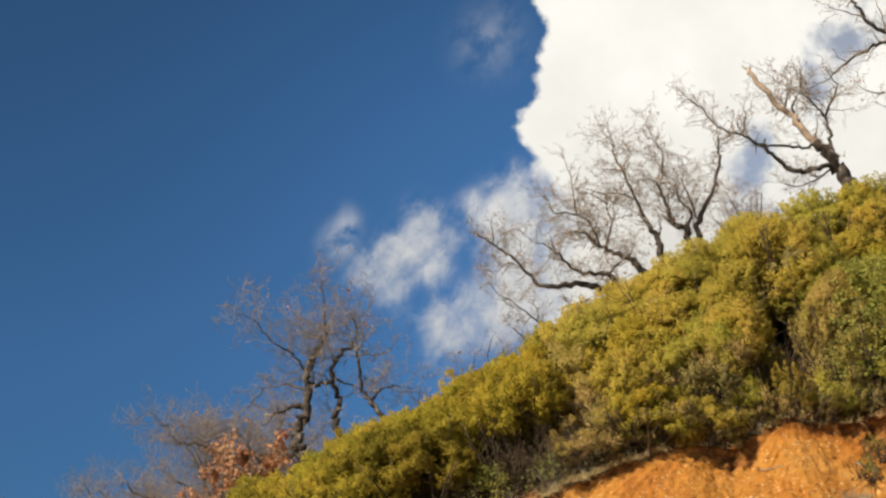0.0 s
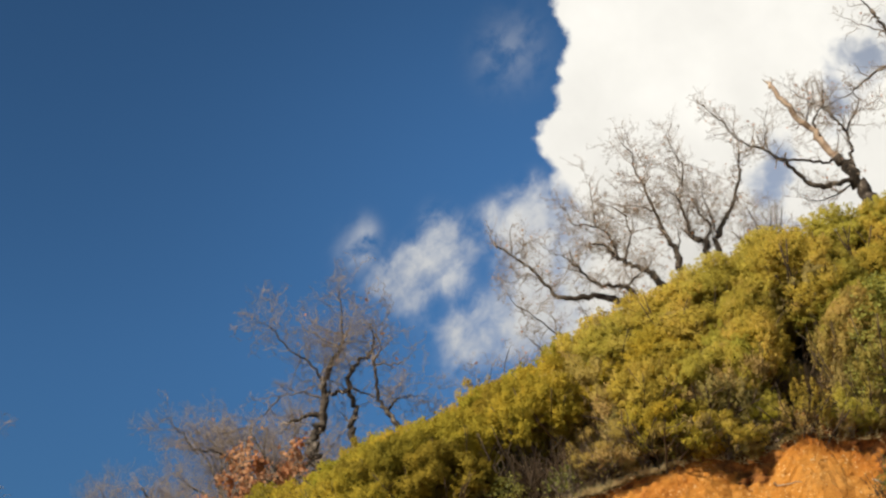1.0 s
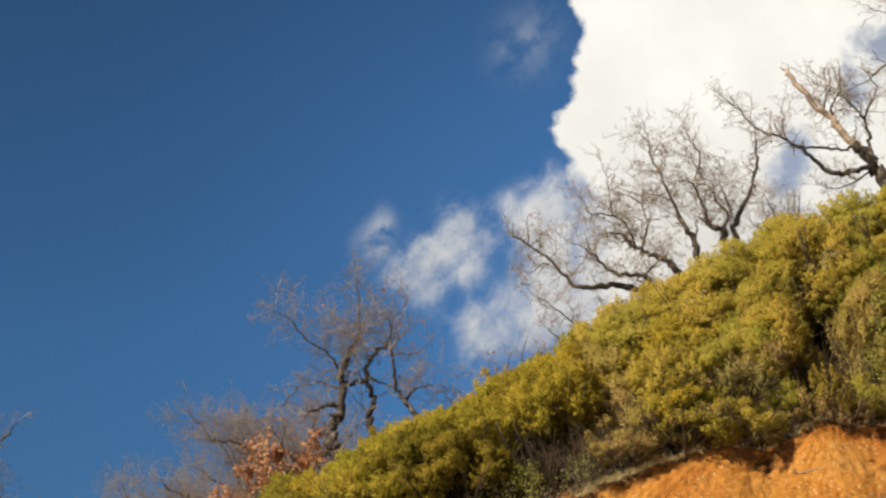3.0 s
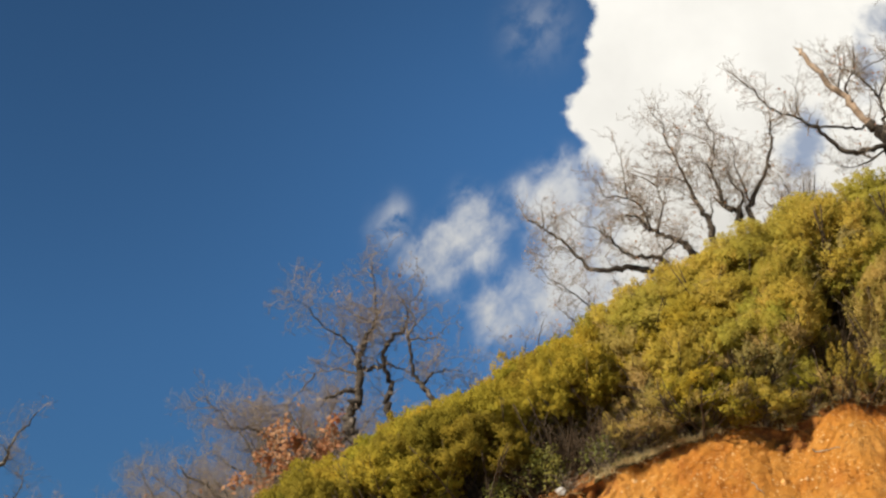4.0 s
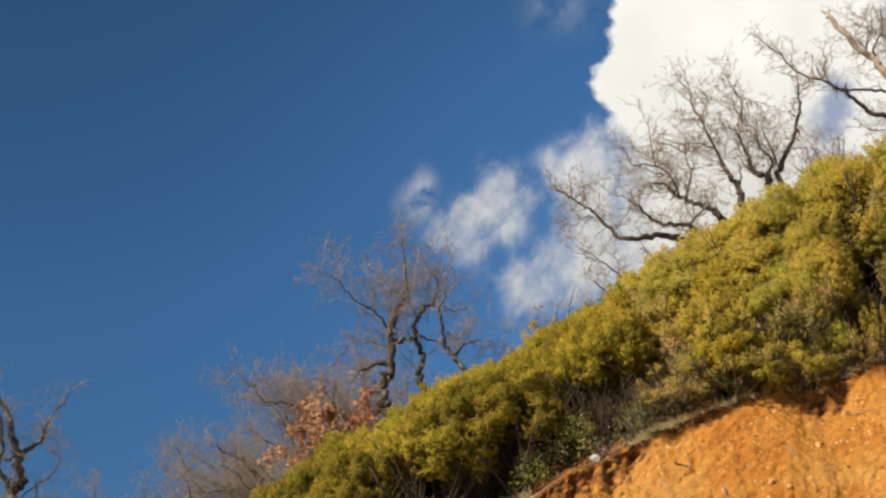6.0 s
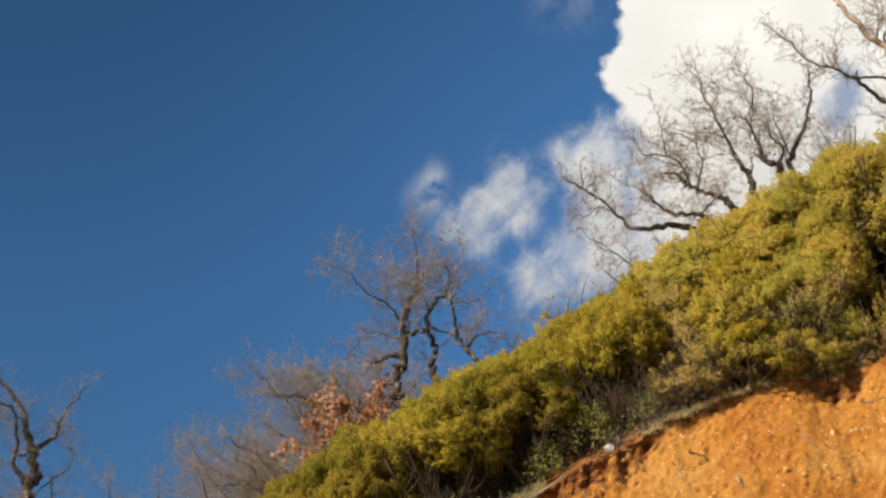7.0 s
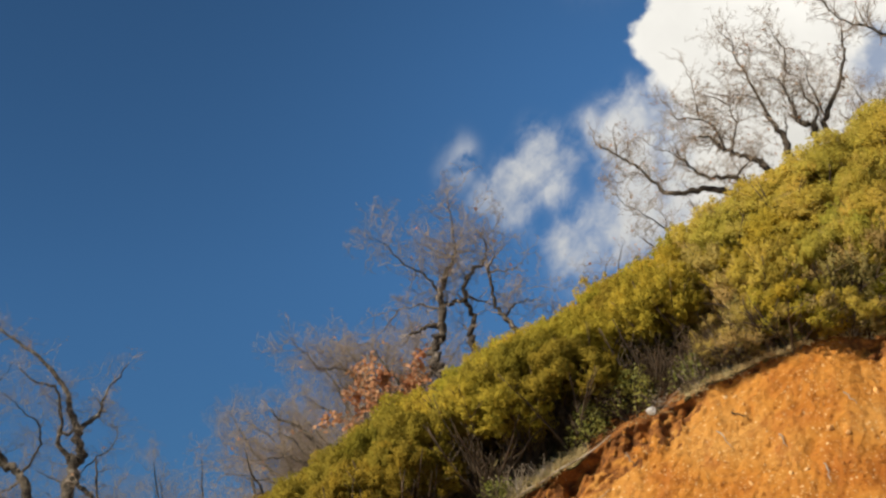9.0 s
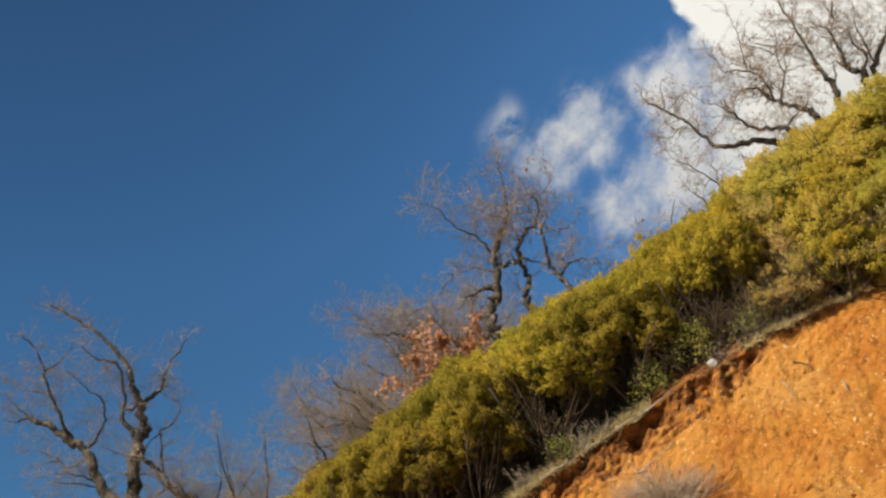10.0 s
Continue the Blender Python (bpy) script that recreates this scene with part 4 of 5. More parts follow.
def leafy_oak():
    """The young oak that has kept its russet leaves."""
    x, y = -4.49, 32.5
    oak = Oak(x, y, hill(x, y), 41, "young oak with clusters of russet dead leaves")
    oak.long = 0.8
    rng = random.Random(5)
    middle = Vector((-4.74 - x, 0, 8.44 - hill(x, y)))
    for k in range(11):
        w = 2 * math.pi * k / 11
        d = Vector((math.cos(w) * 1.15, math.sin(w) * 0.5, 1.35 + 0.3 * math.cos(w)))
        pts = bent(Vector((0.06 * math.cos(w), 0.06 * math.sin(w), -0.1)), d, middle.z * rng.uniform(0.95, 1.35), 4, 0.15, 0.0, rng)
        oak.limb(0.04, 0.011, *pts, reach=0.8)
    near = [q for q in oak.tips if abs(q.x - middle.x) < 1.25 and abs(q.z - middle.z - 0.42 * (q.x - middle.x)) < 0.75 + 0.4 * noise.noise(q * 2)]
    centres = [oak.rng.choice(near) for _ in range(120)]
    v, f = [], []
    for c in centres:
        for _ in range(rng.choice((4, 8, 14, 20))):
            add_leaf(v, f, c + Vector([rng.gauss(0, 0.07) for _ in range(3)]), rng.uniform(0.09, 0.15), rng)
    oak.done()
    part("dead_leaves", mesh_of("dead_leaves", v, f, [RUSSET]), oak.root, "clusters of russet dead leaves")


leafy_oak()


# ---- shrubs on the crest ----
def heath_mesh(seed, clumps, wide, tall, bare, fingers=False):
    """Needle sprays of one heath bush: short plumes bunched into rounded clumps. Gives the young growth and the faded inner growth."""
    rng = np.random.default_rng(seed)
    young, old = ([], []), ([], [])
    for c in range(clumps):
        # clump centres spread over a lumpy dome
        w = 2.4 * c + rng.uniform(-0.5, 0.5)
        up = min(max((c + 0.5) / clumps + rng.normal(0, 0.08), 0.0), 1.0)
        ring = np.sqrt(max(1 - up ** 2.4, 0.02)) * (0.75 + 0.25 * min(up * 3, 1))
        lump = rng.uniform(0.68, 1.12)
        mid = np.array([np.cos(w) * ring * wide * 0.42 * lump, np.sin(w) * ring * wide * 0.42 * lump, tall * (bare + (0.88 - bare) * up * rng.uniform(0.88, 1.08))])
        out = np.array([np.cos(w) * ring, np.sin(w) * ring, 0.35 + 0.8 * up])
        out /= np.linalg.norm(out)
        ball = rng.uniform(0.11, 0.27) * min(wide, 1.4)
        faded = bare < 0.5 and rng.random() < 0.6 - 0.85 * up
        verts, normals = old if faded else young
        for _ in range(7 if fingers else int(10 + 520 * ball * ball)):
            g = rng.normal(0, 1, 3) + out * 0.8
            g /= np.linalg.norm(g)
            tip = mid + g * ball * rng.uniform(0.6, 1.25)
            axis = g * 0.9 + np.array([0, 0, 0.28]) + rng.normal(0, 0.25, 3)
            axis /= np.linalg.norm(axis)
            long = rng.uniform(0.09, 0.2)
            fat = rng.uniform(0.03, 0.055)
            if fingers:
                # upright shoots that stand apart
                axis = np.array([0.25 * g[0], 0.25 * g[1], 1.0]) + rng.normal(0, 0.12, 3)
                axis, long, fat = axis / np.linalg.norm(axis), rng.uniform(0.2, 0.34), 0.03
            n = int(34 * long / 0.2 * (0.7 if faded else 1.0)) + 6
            t = rng.uniform(0, 1, n) ** 0.8
            around = rng.normal(0, 1, (n, 3))
            around -= np.outer(around @ axis, axis)
            around /= np.linalg.norm(around, axis=1)[:, None]
            belly = np.sin(np.pi * np.clip(t * 0.8 + 0.15, 0, 1))
            p = tip - np.outer((1 - t) * long, axis) + around * (fat * belly * rng.uniform(0.2, 1.0, n))[:, None]
            d = axis * 0.9 + around * 0.8 + rng.normal(0, 0.25, (n, 3))
            d /= np.linalg.norm(d, axis=1)[:, None]
            s = np.cross(d, rng.normal(0, 1, (n, 3)))
            s /= np.linalg.norm(s, axis=1)[:, None]
            length = rng.uniform(0.03, 0.06, n)[:, None]
            width = rng.uniform(0.006, 0.0105, n)[:, None]
            face = np.cross(d, s)
            # each needle turns its upper side outwards and takes the clump's roundness in its shading
            shade = g * 0.9 + np.array([0, 0, 0.3]) + around * 0.45 + face * 0.25
            shade /= np.linalg.norm(shade, axis=1)[:, None]
            s = s * np.where((face * shade).sum(1) < 0, -1.0, 1.0)[:, None]
            verts.append(np.stack([p, p + d * length * 0.5 - s * width, p + d * length, p + d * length * 0.5 + s * width], 1))
            normals.append(np.repeat(shade[:, None], 4, 1))
    return young, old


def needle_mesh(grown, material):
    if not grown[0]:
        return None
    v = np.concatenate(grown[0]).reshape(-1, 3)
    me = mesh_of("needles", v.tolist(), np.arange(len(v)).reshape(-1, 4).tolist(), [material], True)
    me.normals_split_custom_set_from_vertices(np.concatenate(grown[1]).reshape(-1, 3).tolist())
    return me


def stem_meshes(seed, count, wide, tall):
    """The main stems of a bush, each with its side shoots."""
    rng = random.Random(seed)
    out = []
    for k in range(count):
        t = Tubes()
        w = 2 * math.pi * (k + rng.random()) / count
        d = Vector((math.cos(w) * wide * 0.5, math.sin(w) * wide * 0.5, tall * 0.75))
        pts = bent(Vector((0.08 * math.cos(w), 0.08 * math.sin(w), -0.12)), d, d.length * rng.uniform(0.8, 1.1), 5, 0.12, 0.0, rng)
        t.add(pts, [0.022 - 0.003 * i for i in range(6)], 4)
        for i in (1, 2, 2, 3, 3, 4):
            q = bent(pts[i], (pts[i] - pts[i - 1]) + Vector([rng.gauss(0, 0.2) for _ in range(3)]), 0.4, 3, 0.2, 0.05, rng)
            t.add(q, [0.009, 0.007, 0.005, 0.004], 3)
        out.append(t.mesh("stem", STEM))
    return out


HEATHS, TALL_HEATHS = [], {}
KINDS = (HEATH, HEATH, HEATH, HEATH_DULL, HEATH, HEATH, HEATH_DULL, HEATH, HEATH_RUST, HEATH_PALE, HEATH_PALE, HEATH_SHADED, HEATH_DARK, HEATH_SHADED, HEATH, HEATH_PALE, HEATH)


def heath_kind(k, kind, clumps, wide, tall, bare, stems):
    young, old = heath_mesh(100 + k, clumps, wide, tall, bare, k == 8)
    return needle_mesh(young, kind), needle_mesh(old, HEATH_OLD), stem_meshes(200 + k, stems, wide, tall)


for k, kind in enumerate(KINDS):
    large = k < 5 or k > 8
    over = k in (13, 14)                 # foliage high up over bare stems
    wide, tall = (1.7, 1.15) if over else (1.35, 1.15) if large else (1.15, 0.95)
    HEATHS.append(heath_kind(k, kind, 20 if over else 18 if large else 13, wide, tall, 0.0 if k > 14 else 0.62 if over else 0.35 if large else 0.14, 14 if over else 9))
    if large and k < 15:
        # full-grown bushes, twice as tall
        TALL_HEATHS[k] = heath_kind(k + 40, kind, 30 if over else 34, 1.9 if over else 1.6, 2.2, 0.5 if over else 0.22, 14 if over else 9)


def heath_bush(x, y, size, tall, kind, turn, label):
    high = tall * (0.95 if 5 <= kind <= 8 else 1.15)
    needles, faded, stems = HEATHS[kind]
    if high > 1.6 and kind in TALL_HEATHS:
        (needles, faded, stems), tall = TALL_HEATHS[kind], high / 2.3
    ob = new("heath_bush")
    ob.location = (x, y, hill(x, max(y, CREST_Y + 0.05)) - 0.04)
    ob.rotation_euler = (0, 0, turn)
    ob.scale = (size, size, tall)
    tagged(ob, label, "shrub", "heath shrubs along the crest")
    part("foliage", needles, ob)
    if faded:
        part("old_foliage", faded, ob, "faded brown inner growth")
    for stem in stems:
        part("stem", stem, ob)
    return ob


# height of the shrubs' skyline above the ground at the back row
SKY_X = (-9, -6.6, -5.7, -4.8, -3.6, -2.5, -1.4, -0.3, 0.7, 1.7, 2.7, 3.6, 4.6, 5.6, 6.6, 7.6, 12)
SKY_Z = (2.0, 4.35, 5.14, 5.8, 6.46, 6.85, 7.49, 7.96, 8.66, 9.07, 9.68, 10.13, 10.65, 11.23, 11.61, 11.85, 12.4)


def plant_heaths():
    rng = random.Random(11)
    words = {0: "dense yellow-green heath bush on the turf crest", 3: "faded brownish-green heath bush on the turf crest", 11: "dark olive heath bush on the turf crest", 9: "pale sunlit yellow-green heath bush on the slope", 8: "heath bush with rusty orange tips on the crest"}
    for row, (y, lo, hi, step) in enumerate(((22.22, -9.5, 9.5, 0.5), (22.85, -9.3, 10, 0.72), (23.5, 1.4, 9.5, 0.85), (24.2, -9.2, 10.4, 0.9), (25.0, -9.0, 11, 0.85), (25.9, -8, 12, 1.0))):
        x = lo
        while x < hi:
            px, py = x + rng.uniform(-0.38, 0.38), y + rng.uniform(-0.42, 0.42) * (1 if row else 0.35)
            top = float(np.interp(px, SKY_X, SKY_Z)) * 1.0
            line = 1.5 + (top - 1.5) * py / 25.0      # sight line over the skyline
            full = line - hill(px, py)
            if row == 0:
                h = rng.uniform(0.4, 0.8) if px < 1.2 else rng.uniform(0.45, 1.0)
            elif row in (1, 2):
                h = rng.uniform(1.1, 1.6)
            elif row == 3:
                h = min(rng.uniform(1.5, 2.0), full - 0.15)
            else:
                h = full * rng.uniform(0.84, 0.97)
            h = max(h, 0.5)
            kind = rng.choice((0, 1, 2, 3, 4)) if h > 1.1 else rng.choice((5, 6, 7, 5, 7))
            if rng.random() < 0.85 * ease(px, 0.0, 4.0) * (0.5 if row == 0 else 1):
                kind = rng.choice((9, 10))
            elif rng.random() < 0.85 * ease(-px, -0.5, 3.5):
                kind = max(rng.choice((11, 12)), 12 if px > -3.2 else 11)
            base_tall = 0.95 if 5 <= kind <= 8 else 1.15
            size = rng.uniform(0.9, 1.2) * (0.8 + 0.2 * min(h, 2.2))
            label = words[3] if kind in (3, 6) else words[9] if kind in (9, 10) else words[11] if kind > 10 else words[0]
            if row == 0 and px < 1.2:
                # behind the bare turf edge, under the taller bushes
                py, kind, h = 22.5 + rng.uniform(-0.08, 0.12), rng.choice((11, 12)), rng.uniform(0.45, 0.8)
                size, base_tall, label = rng.uniform(0.75, 1.0), 1.15, words[11]
                if px > -6.5:
                    # canopy that hangs out over a hollow of bare stems
                    py, kind = 22.6 + rng.uniform(-0.1, 0.12), rng.choice((13, 14, 14))
                    h = min(rng.uniform(1.7, 2.1), full - 0.15) * (1 - 0.25 * ease(px, -0.4, 0.2))
                    size, label = rng.uniform(0.85, 1.05), "heath bush with bare stems below its crown"
                if rng.random() < 0.36:
                    x += step
                    continue
            if (row == 0 and (4.9 < px < 5.9 or 0.1 < px < 1.8)) or (row == 0 and 4.15 < px < 4.5) or (row in (1, 2, 3) and 4.8 < px < 6.4):
                x += step
                continue
            if row == 0 and 1.8 <= px < 3.0 and rng.random() < 0.75:
                kind, base_tall, label = 6, 0.95, words[3]
            if row == 0 and px > 3.2:
                # foliage that droops over the edge
                py, kind = 22.22 + rng.uniform(-0.08, 0.1), rng.choice((15, 15, 16))
                base_tall, size = 1.15, size * 0.85
            if row in (1, 3) and -5.5 < px < 1.6:
                # tall crowns over a dark hollow of bare stems
                py += 0.25 if row == 1 else 0
                kind, label = rng.choice((13, 14, 14)), "heath bush with bare stems below its crown"
                h = min(rng.uniform(2.0, 2.3), full - 0.1) if row == 1 else full * rng.uniform(0.85, 0.95)
                size, base_tall = rng.uniform(0.8, 1.0), 1.15
            if px < -2.8 and kind in (0, 1, 2, 4, 12, 14):
                # bushes at the low end get darker needles that stand in for shade
                kind, label = (13, label) if kind == 14 else (11, words[11])
            heath_bush(px, py, size, h / base_tall, kind, rng.uniform(0, 6.28), label)
            x += step
    for px, size, tall in ((3.05, 0.6, 0.6), (3.75, 0.55, 0.7), (4.8, 0.5, 0.6)):
        heath_bush(px, 22.28, size, tall, 15, px * 7, words[9])
    for px in (-4.4, -3.4, -2.7, -2.0, -1.2):
        full = float(np.interp(px, SKY_X, SKY_Z)) - hill(px, 25.0)
        heath_bush(px, 25.0, 1.15, full * 0.97 / 1.15, 11 if px < -2.5 else 4, px * 5, words[11] if px < -2.5 else words[0])
    # two walls of bushes with a dark cleft between them
    for px, py, tall, kind in ((4.7, 22.85, 1.65, 10), (4.8, 23.6, 1.7, 9), (4.95, 24.3, 1.6, 10), (6.5, 22.95, 1.8, 3), (6.6, 23.7, 1.8, 9), (6.6, 24.4, 1.7, 10)):
        heath_bush(px, py, 0.82, tall, kind, px * 3, words[3] if kind == 3 else words[9])
    heath_bush(5.2, 22.03, 0.85, 0.85, 8, 0.4, words[8])
    heath_bush(5.55, 22.05, 0.7, 0.75, 8, 1.9, words[8])
    heath_bush(6.25, 22.7, 0.9, 1.9, 6, 2.4, words[3])
    heath_bush(6.4, 22.4, 0.8, 1.4, 6, 4.1, words[3])
    heath_bush(1.9, 22.5, 0.7, 0.8, 6, 1.0, words[3])
    heath_bush(2.6, 22.6, 0.8, 1.0, 6, 5.0, words[3])


plant_heaths()


def broad_bush(x, y, wide, tall, seed, leaves, size, label, z=None, leaf=BROAD):
    """A leafy evergreen bush with broad leaves in lumpy clumps."""
    rng = random.Random(seed)
    ob = new("evergreen_bush")
    ob.location = (x, y, hill(x, max(y, CREST_Y + 0.05)) - 0.05 if z is None else z)
    tagged(ob, label, "shrub")
    v, f = [], []
    for _ in range(leaves // 14):
        w, up = rng.uniform(0, 6.283), rng.uniform(0.0, 1.0)
        ring = math.sqrt(1 - up * up * 0.9)
        r = 1 + 0.25 * math.sin(3 * w + seed) + rng.gauss(0, 0.1)
        c = Vector((math.cos(w) * ring * wide * 0.5 * r, math.sin(w) * ring * wide * 0.5 * r, tall * (0.12 + 0.88 * up)))
        for _ in range(14):
            add_leaf(v, f, c + Vector([rng.gauss(0, 0.06) for _ in range(3)]), size * rng.uniform(0.7, 1.3), rng, -0.2)
    part("leaves", mesh_of("leaves", v, f, [leaf]), ob)
    for stem in stem_meshes(seed + 7, 7, wide, tall):
        part("stem", stem, ob)


broad_bush(6.95, 22.35, 1.3, 2.4, 61, 5200, 0.055, "olive-green small-leaved evergreen bush", leaf=OLIVE)
broad_bush(0.6, 22.35, 0.7, 0.75, 62, 900, 0.05, "low green broad-leaved bush on the crest")
broad_bush(-0.1, 22.35, 0.6, 0.6, 63, 700, 0.05, "low green broad-leaved bush on the crest")
broad_bush(1.5, 22.25, 0.5, 0.5, 68, 500, 0.045, "low green broad-leaved bush on the crest")
broad_bush(2.3, 22.25, 0.6, 0.45, 69, 500, 0.045, "low green broad-leaved bush on the crest")
broad_bush(-1.6, 22.2, 0.5, 0.4, 60, 350, 0.045, "low green broad-leaved bush on the crest")
broad_bush(2.9, 22.3, 0.8, 0.6, 64, 800, 0.045, "low green broad-leaved bush on the crest")


for x, s, wide, tall, seed in ((6.45, 0.75, 0.3, 0.3, 65), (6.7, 1.2, 0.35, 0.25, 66), (6.2, 1.0, 0.22, 0.18, 67)):
    p = face_point(x, s)
    broad_bush(p.x, p.y, wide, tall, seed, 260, 0.035, "small green plant rooted in the clay face", p.z - 0.05)


# ---- crest and raw face: grass, stones, roots ----
def grass():
    rng = random.Random(8)
    v, f = [], []
    for _ in range(6500):
        x = rng.uniform(-6, 8)
        y = CREST_Y - 0.1 + 0.6 * rng.random() ** 1.4
        # tufts in patches, none on the shaded lip
        thick = 0.5 + 0.9 * noise.noise(Vector((x * 1.1, y * 2, 70))) + 0.7 * noise.noise(Vector((x * 4, y * 5, 71)))
        thick *= 1 - 0.97 * ease(x, -0.35, -0.1) * (1 - ease(x, 1.25, 1.5)) - 0.85 * ease(x, 2.9, 3.4) - 0.45 * ease(x, 1.25, 1.7) * (1 - ease(x, 2.9, 3.4))
        thick += 0.15 * ease(x, 1.4, 1.7) * (1 - ease(x, 3.0, 3.4)) - 0.25 * ease(-x, 1.6, 2.4)
        if rng.random() > thick:
            continue
        base = Vector((x, y, hill(x, max(y, CREST_Y)) - 0.02))
        for _ in range(9):
            p = base + Vector((rng.gauss(0, 0.04), rng.gauss(0, 0.03), 0))
            d = Vector((rng.gauss(0, 0.6), rng.gauss(-0.3, 0.5), rng.uniform(-0.2, 1.2))).normalized()
            side = d.cross(Vector((rng.gauss(0, 1), rng.gauss(0, 1), 0.2))).normalized() * 0.004
            h = rng.uniform(0.05, 0.12) + 0.14 * rng.random() ** 3
            n = len(v)
            mid = p + d * h * 0.6
            v += [p - side, p + side, mid + side, mid - side, p + d * h + Vector((0, -0.3 * h, -0.35 * h))]
            f += [(n, n + 1, n + 2, n + 3), (n + 3, n + 2, n + 4)]
    tagged(new("dry_grass", mesh_of("dry_grass", v, f, [STRAW])), "pale dry grass tufts along the turf edge", "grass", kind="stuff")


grass()


def pebble_mesh(seed, flat=0.7):
    bm = bmesh.new()
    bmesh.ops.create_icosphere(bm, subdivisions=2, radius=1)
    rng = random.Random(seed)
    o = Vector([rng.uniform(0, 50) for _ in range(3)])
    for vert in bm.verts:
        k = 1 + 0.45 * noise.noise(vert.co * 0.9 + o) + 0.2 * noise.noise(vert.co * 2.2 + o)
        vert.co = Vector((vert.co.x * k, vert.co.y * k * 0.8, vert.co.z * k * flat))
    me = bpy.data.meshes.new("stone")
    bm.to_mesh(me)
    bm.free()
    me.materials.append(STONE)
    return me


PEBBLES = [pebble_mesh(k) for k in range(6)]


def scatter(rng, count, small, large, material, name, label, category):
    """Angular crumbs bedded in the raw face."""
    v, f = [], []
    for _ in range(count):
        x, s = rng.uniform(-4, 8), 0.12 + 4.4 * rng.random()
        # they gather in drifts, with cleaner clay between
        if noise.noise(Vector((x * 1.2, s * 1.5, 90))) + 0.5 * noise.noise(Vector((x * 3.1, s * 3.7, 91))) + 0.5 * rng.random() < 0.12:
            continue
        r = small + (large - small) * rng.random() ** 1.8
        p = face_point(x, s, -r * 0.25)
        n = len(v)
        a = [Vector((rng.gauss(0, 1), rng.gauss(0, 1), rng.gauss(0, 1))).normalized() for _ in range(3)]
        a[1] = (a[1] - a[0] * a[1].dot(a[0]) * 0.8).normalized()
        a[2] = a[0].cross(a[1]).normalized()
        for e in a:
            v += [p + e * r * rng.uniform(0.6, 1.1), p - e * r * rng.uniform(0.6, 1.1)]
        for i in (0, 1):
            for j in (2, 3):
                for l in (4, 5):
                    f.append((n + i, n + j, n + l))
    tagged(new(name, mesh_of(name, v, f, [material])), label, category, kind="stuff")


def stones():
    rng = random.Random(4)
    for k in range(200):
        x, s = rng.uniform(-3.5, 7.2), rng.uniform(0.35, 4.2)
        r = 0.016 + 0.06 * rng.random() ** 5
        ob = new("stone", PEBBLES[k % 6])
        ob.location = face_point(x, s, -r * 0.1)
        ob.rotation_euler = [rng.uniform(0, 6.28) for _ in range(3)]
        ob.scale = (r, r * rng.uniform(0.7, 1), r)
        tagged(ob, "pale tan stone bedded in the orange clay", "stone", "stones in the clay bank")
    scatter(rng, 7000, 0.010, 0.042, SOIL, "clay_crumbs", "loose crumbs and clods of orange clay", "soil")
    scatter(rng, 800, 0.007, 0.02, STONE, "grit", "fine tan grit on the clay face", "grit")
    white = new("pale_stone", pebble_mesh(77, 0.8))
    white.data.materials[0] = WHITE_STONE
    white.location, white.scale = (0.84, 21.99, crest(0.84) + 0.07), (0.09, 0.08, 0.08)
    tagged(white, "whitish stone lying on the turf edge", "stone")


stones()


def roots():
    rng = random.Random(9)
    for x, s, length, tilt in ((1.75, 0.95, 0.45, -1.2), (2.6, 1.5, 0.3, -1.4), (3.1, 2.3, 0.35, -1.5), (-0.5, 1.0, 0.6, 0.1), (2.0, 0.7, 0.35, -0.9),
                               (6.1, 0.8, 0.5, -1.0), (4.6, 0.6, 0.5, -0.7), (0.4, 0.5, 0.35, -1.3), (2.9, 3.2, 0.7, -0.2), (3.6, 1.2, 0.3, -1.0)):
        pts = []
        for k in range(7):
            u = k / 6 * length
            pts.append(face_point(x + math.cos(tilt) * u + rng.gauss(0, 0.012), s - math.sin(tilt) * u, 0.012 + rng.uniform(0, 0.02)))
        t = Tubes()
        t.add(pts, [0.012 - 0.0012 * k for k in range(7)], 5)
        tagged(new("root", t.mesh("root", DRY_WOOD if rng.random() < 0.6 else BARK)), "thin dry root hanging from the clay face", "root", "roots in the clay bank")


roots()


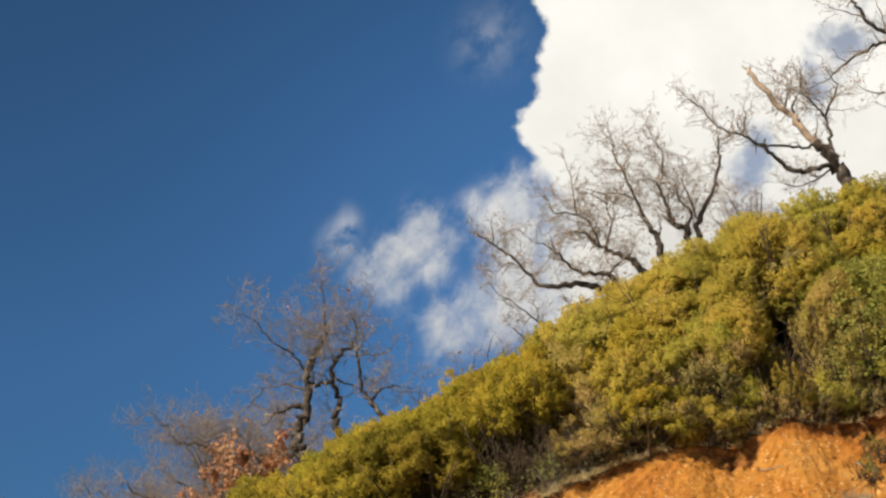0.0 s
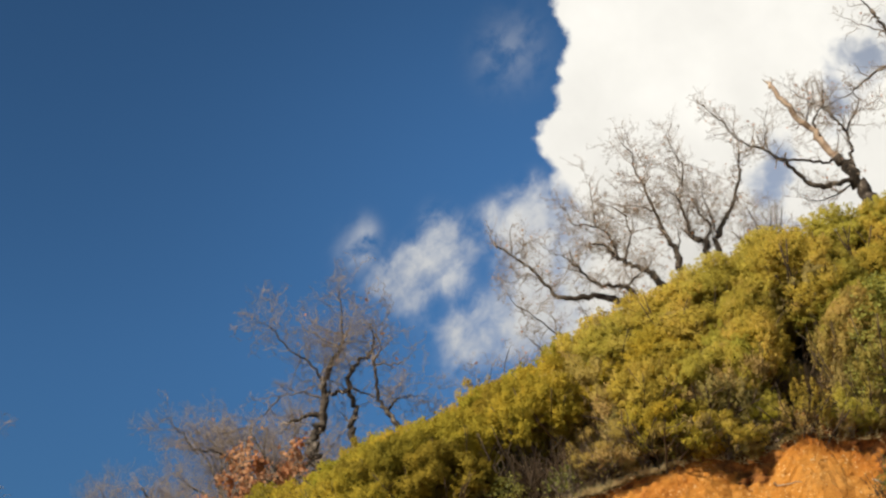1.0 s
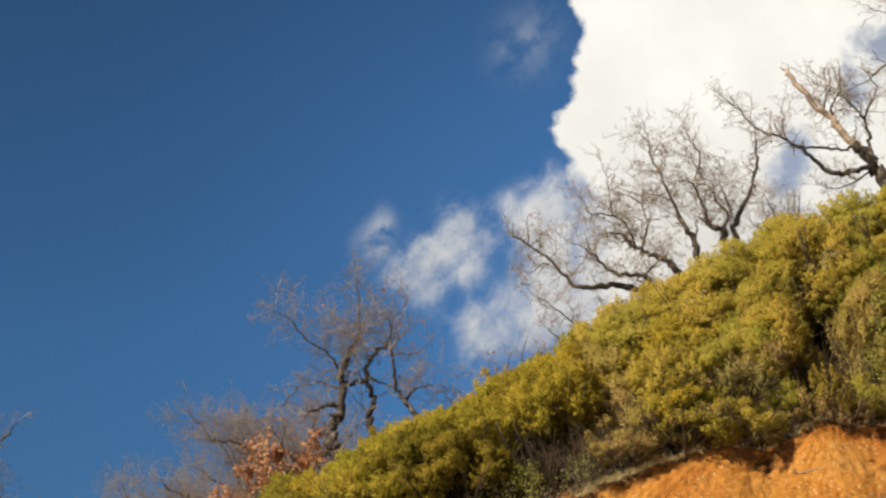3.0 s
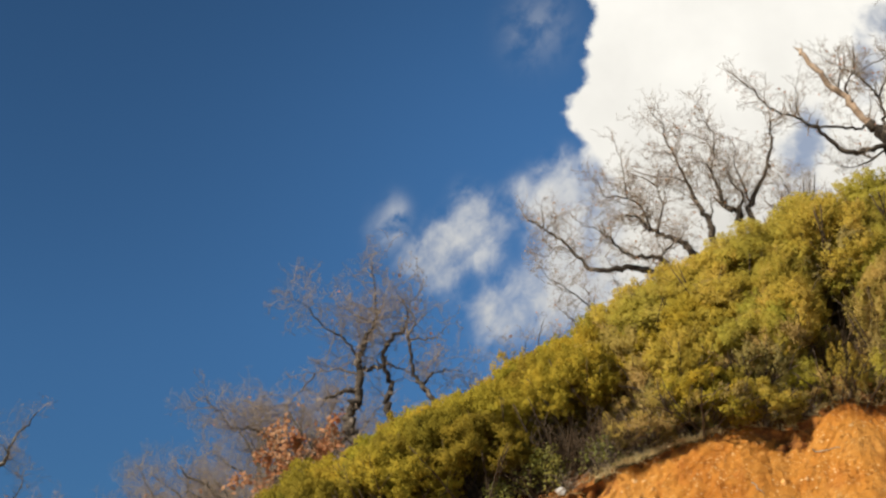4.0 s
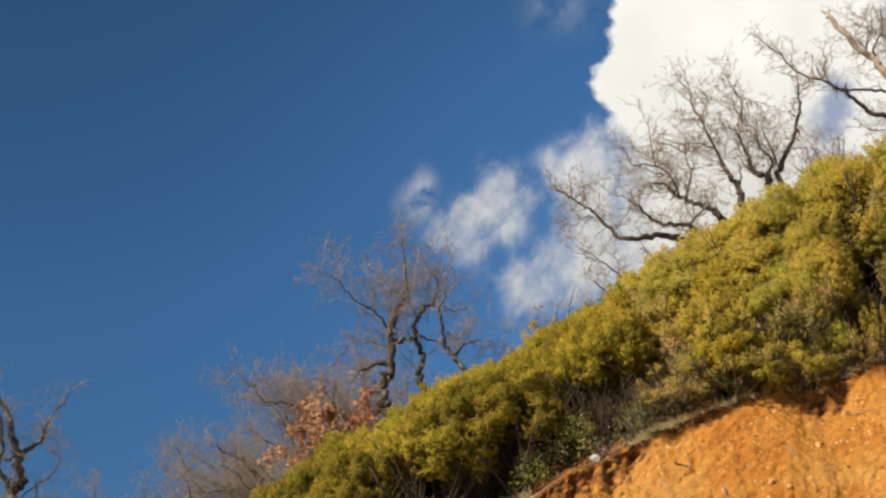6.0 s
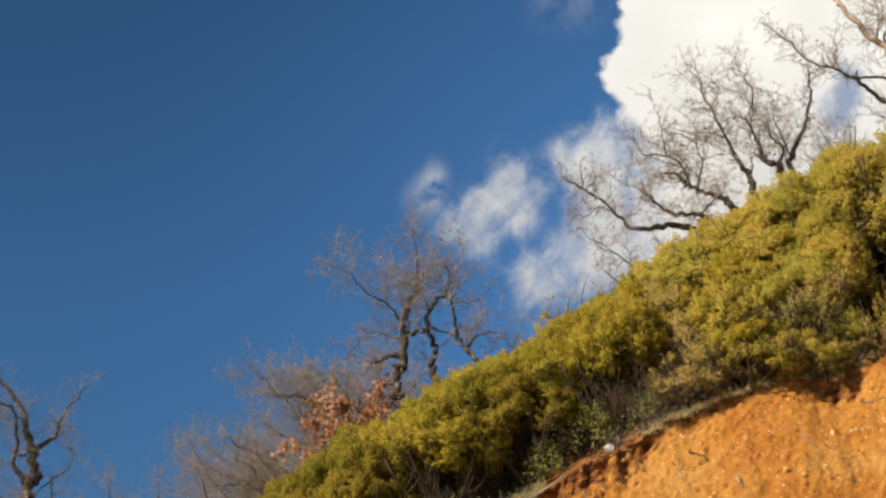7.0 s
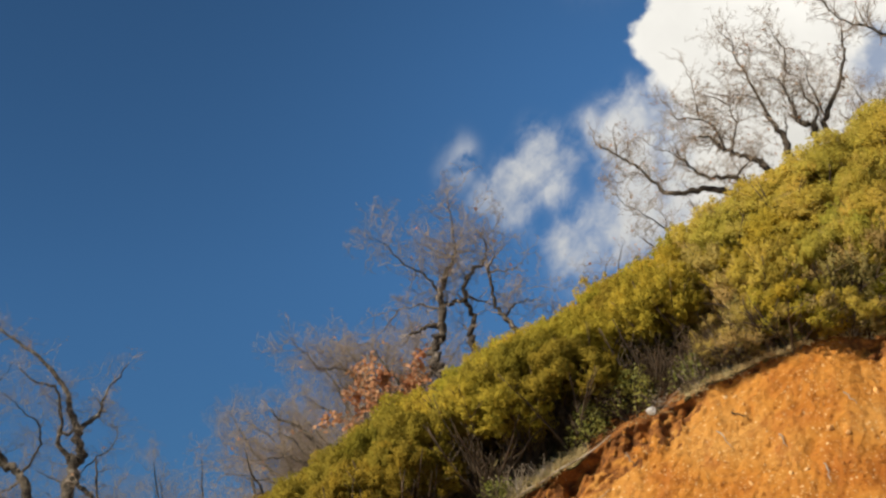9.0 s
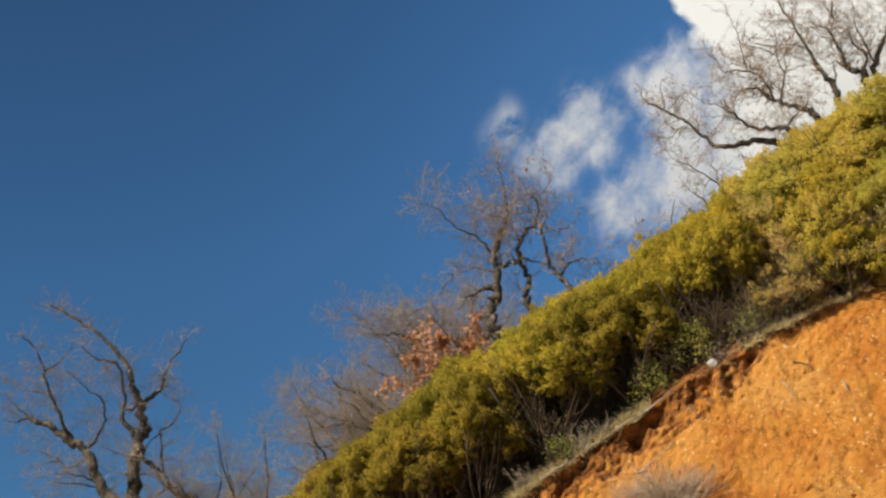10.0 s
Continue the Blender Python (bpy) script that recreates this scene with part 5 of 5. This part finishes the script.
def dry_brush(x, y, z, wide, tall, count, seed, name, label, material):
    """A tangle of dry twigs."""
    rng = random.Random(seed)
    t = Tubes()
    for _ in range(count):
        w = rng.uniform(0, 6.283)
        d = Vector((math.cos(w) * wide, math.sin(w) * wide * 0.6, tall))
        pts = bent(Vector((rng.gauss(0, wide * 0.2), rng.gauss(0, wide * 0.12), -0.05)), d, d.length * rng.uniform(0.5, 1.0), 4, 0.2, 0.0, rng)
        t.add(pts, [0.006, 0.005, 0.004, 0.003, 0.002], 3)
        for i in (1, 2, 3):
            q = bent(pts[i], pts[i + 1] - pts[i] + Vector([rng.gauss(0, 0.1) for _ in range(3)]), 0.22 * tall, 2, 0.2, 0.0, rng)
            t.add(q, [0.003, 0.0025, 0.002], 3)
    ob = new(name, t.mesh(name, material))
    ob.location = (x, y, z)
    tagged(ob, label, "shrub")


for k, (x, tall) in enumerate(((-2.2, 0.45), (-1.3, 0.5), (-0.9, 0.4), (0.9, 0.5), (1.6, 0.7), (2.1, 0.75), (2.6, 0.6), (3.1, 0.5), (3.5, 0.55), (4.0, 0.6), (4.7, 0.5), (5.9, 0.7), (6.3, 0.6), (6.6, 0.5))):
    dry_brush(x, 22.12, hill(x, 22.12), 0.3, tall, 26, 300 + k, "dry_twig_tangle", "tangle of pale dry twigs on the turf edge", DRY_WOOD)
# dead brown stems under the shrubs, their colour darkened to deepen the hollow's shade
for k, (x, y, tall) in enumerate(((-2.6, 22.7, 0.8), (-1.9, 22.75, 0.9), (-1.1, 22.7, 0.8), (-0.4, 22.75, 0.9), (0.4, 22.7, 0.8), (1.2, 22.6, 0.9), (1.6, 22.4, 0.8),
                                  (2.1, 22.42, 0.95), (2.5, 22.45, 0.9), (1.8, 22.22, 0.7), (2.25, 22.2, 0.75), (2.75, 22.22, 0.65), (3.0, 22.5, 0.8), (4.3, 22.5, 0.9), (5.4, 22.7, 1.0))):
    dry_brush(x, y, hill(x, y), 0.5, tall, 110, 340 + k, "dead_stem_tangle", "tangle of brown dead stems, toned dark for shade, under the shrubs", SHADED_TWIG)
# a pale root along the turf lip
t = Tubes()
line = [Vector((-1.95 + 0.215 * k, CREST_Y - 0.13 - 0.03 * math.sin(k * 1.3), crest(-1.95 + 0.215 * k) - 0.01 + 0.02 * math.sin(k * 2.1))) for k in range(11)]
t.add(line, [0.011 + 0.004 * math.sin(k * 1.7) for k in range(11)], 6)
tagged(new("root", t.mesh("root", DRY_WOOD)), "pale dry root lying along the turf lip", "root", "roots in the clay bank")
p = face_point(-0.05, 1.75)
dry_brush(p.x, p.y - 0.08, p.z - 0.35, 0.8, 0.8, 640, 400, "dead_shrub", "greyish dead shrub against the clay face", GREY_BRUSH)
p = face_point(5.9, 1.35)
dry_brush(p.x, p.y - 0.1, p.z - 0.2, 0.3, 0.25, 120, 401, "dead_shrub", "greyish low shrub growing on the clay face", GREY_BRUSH)
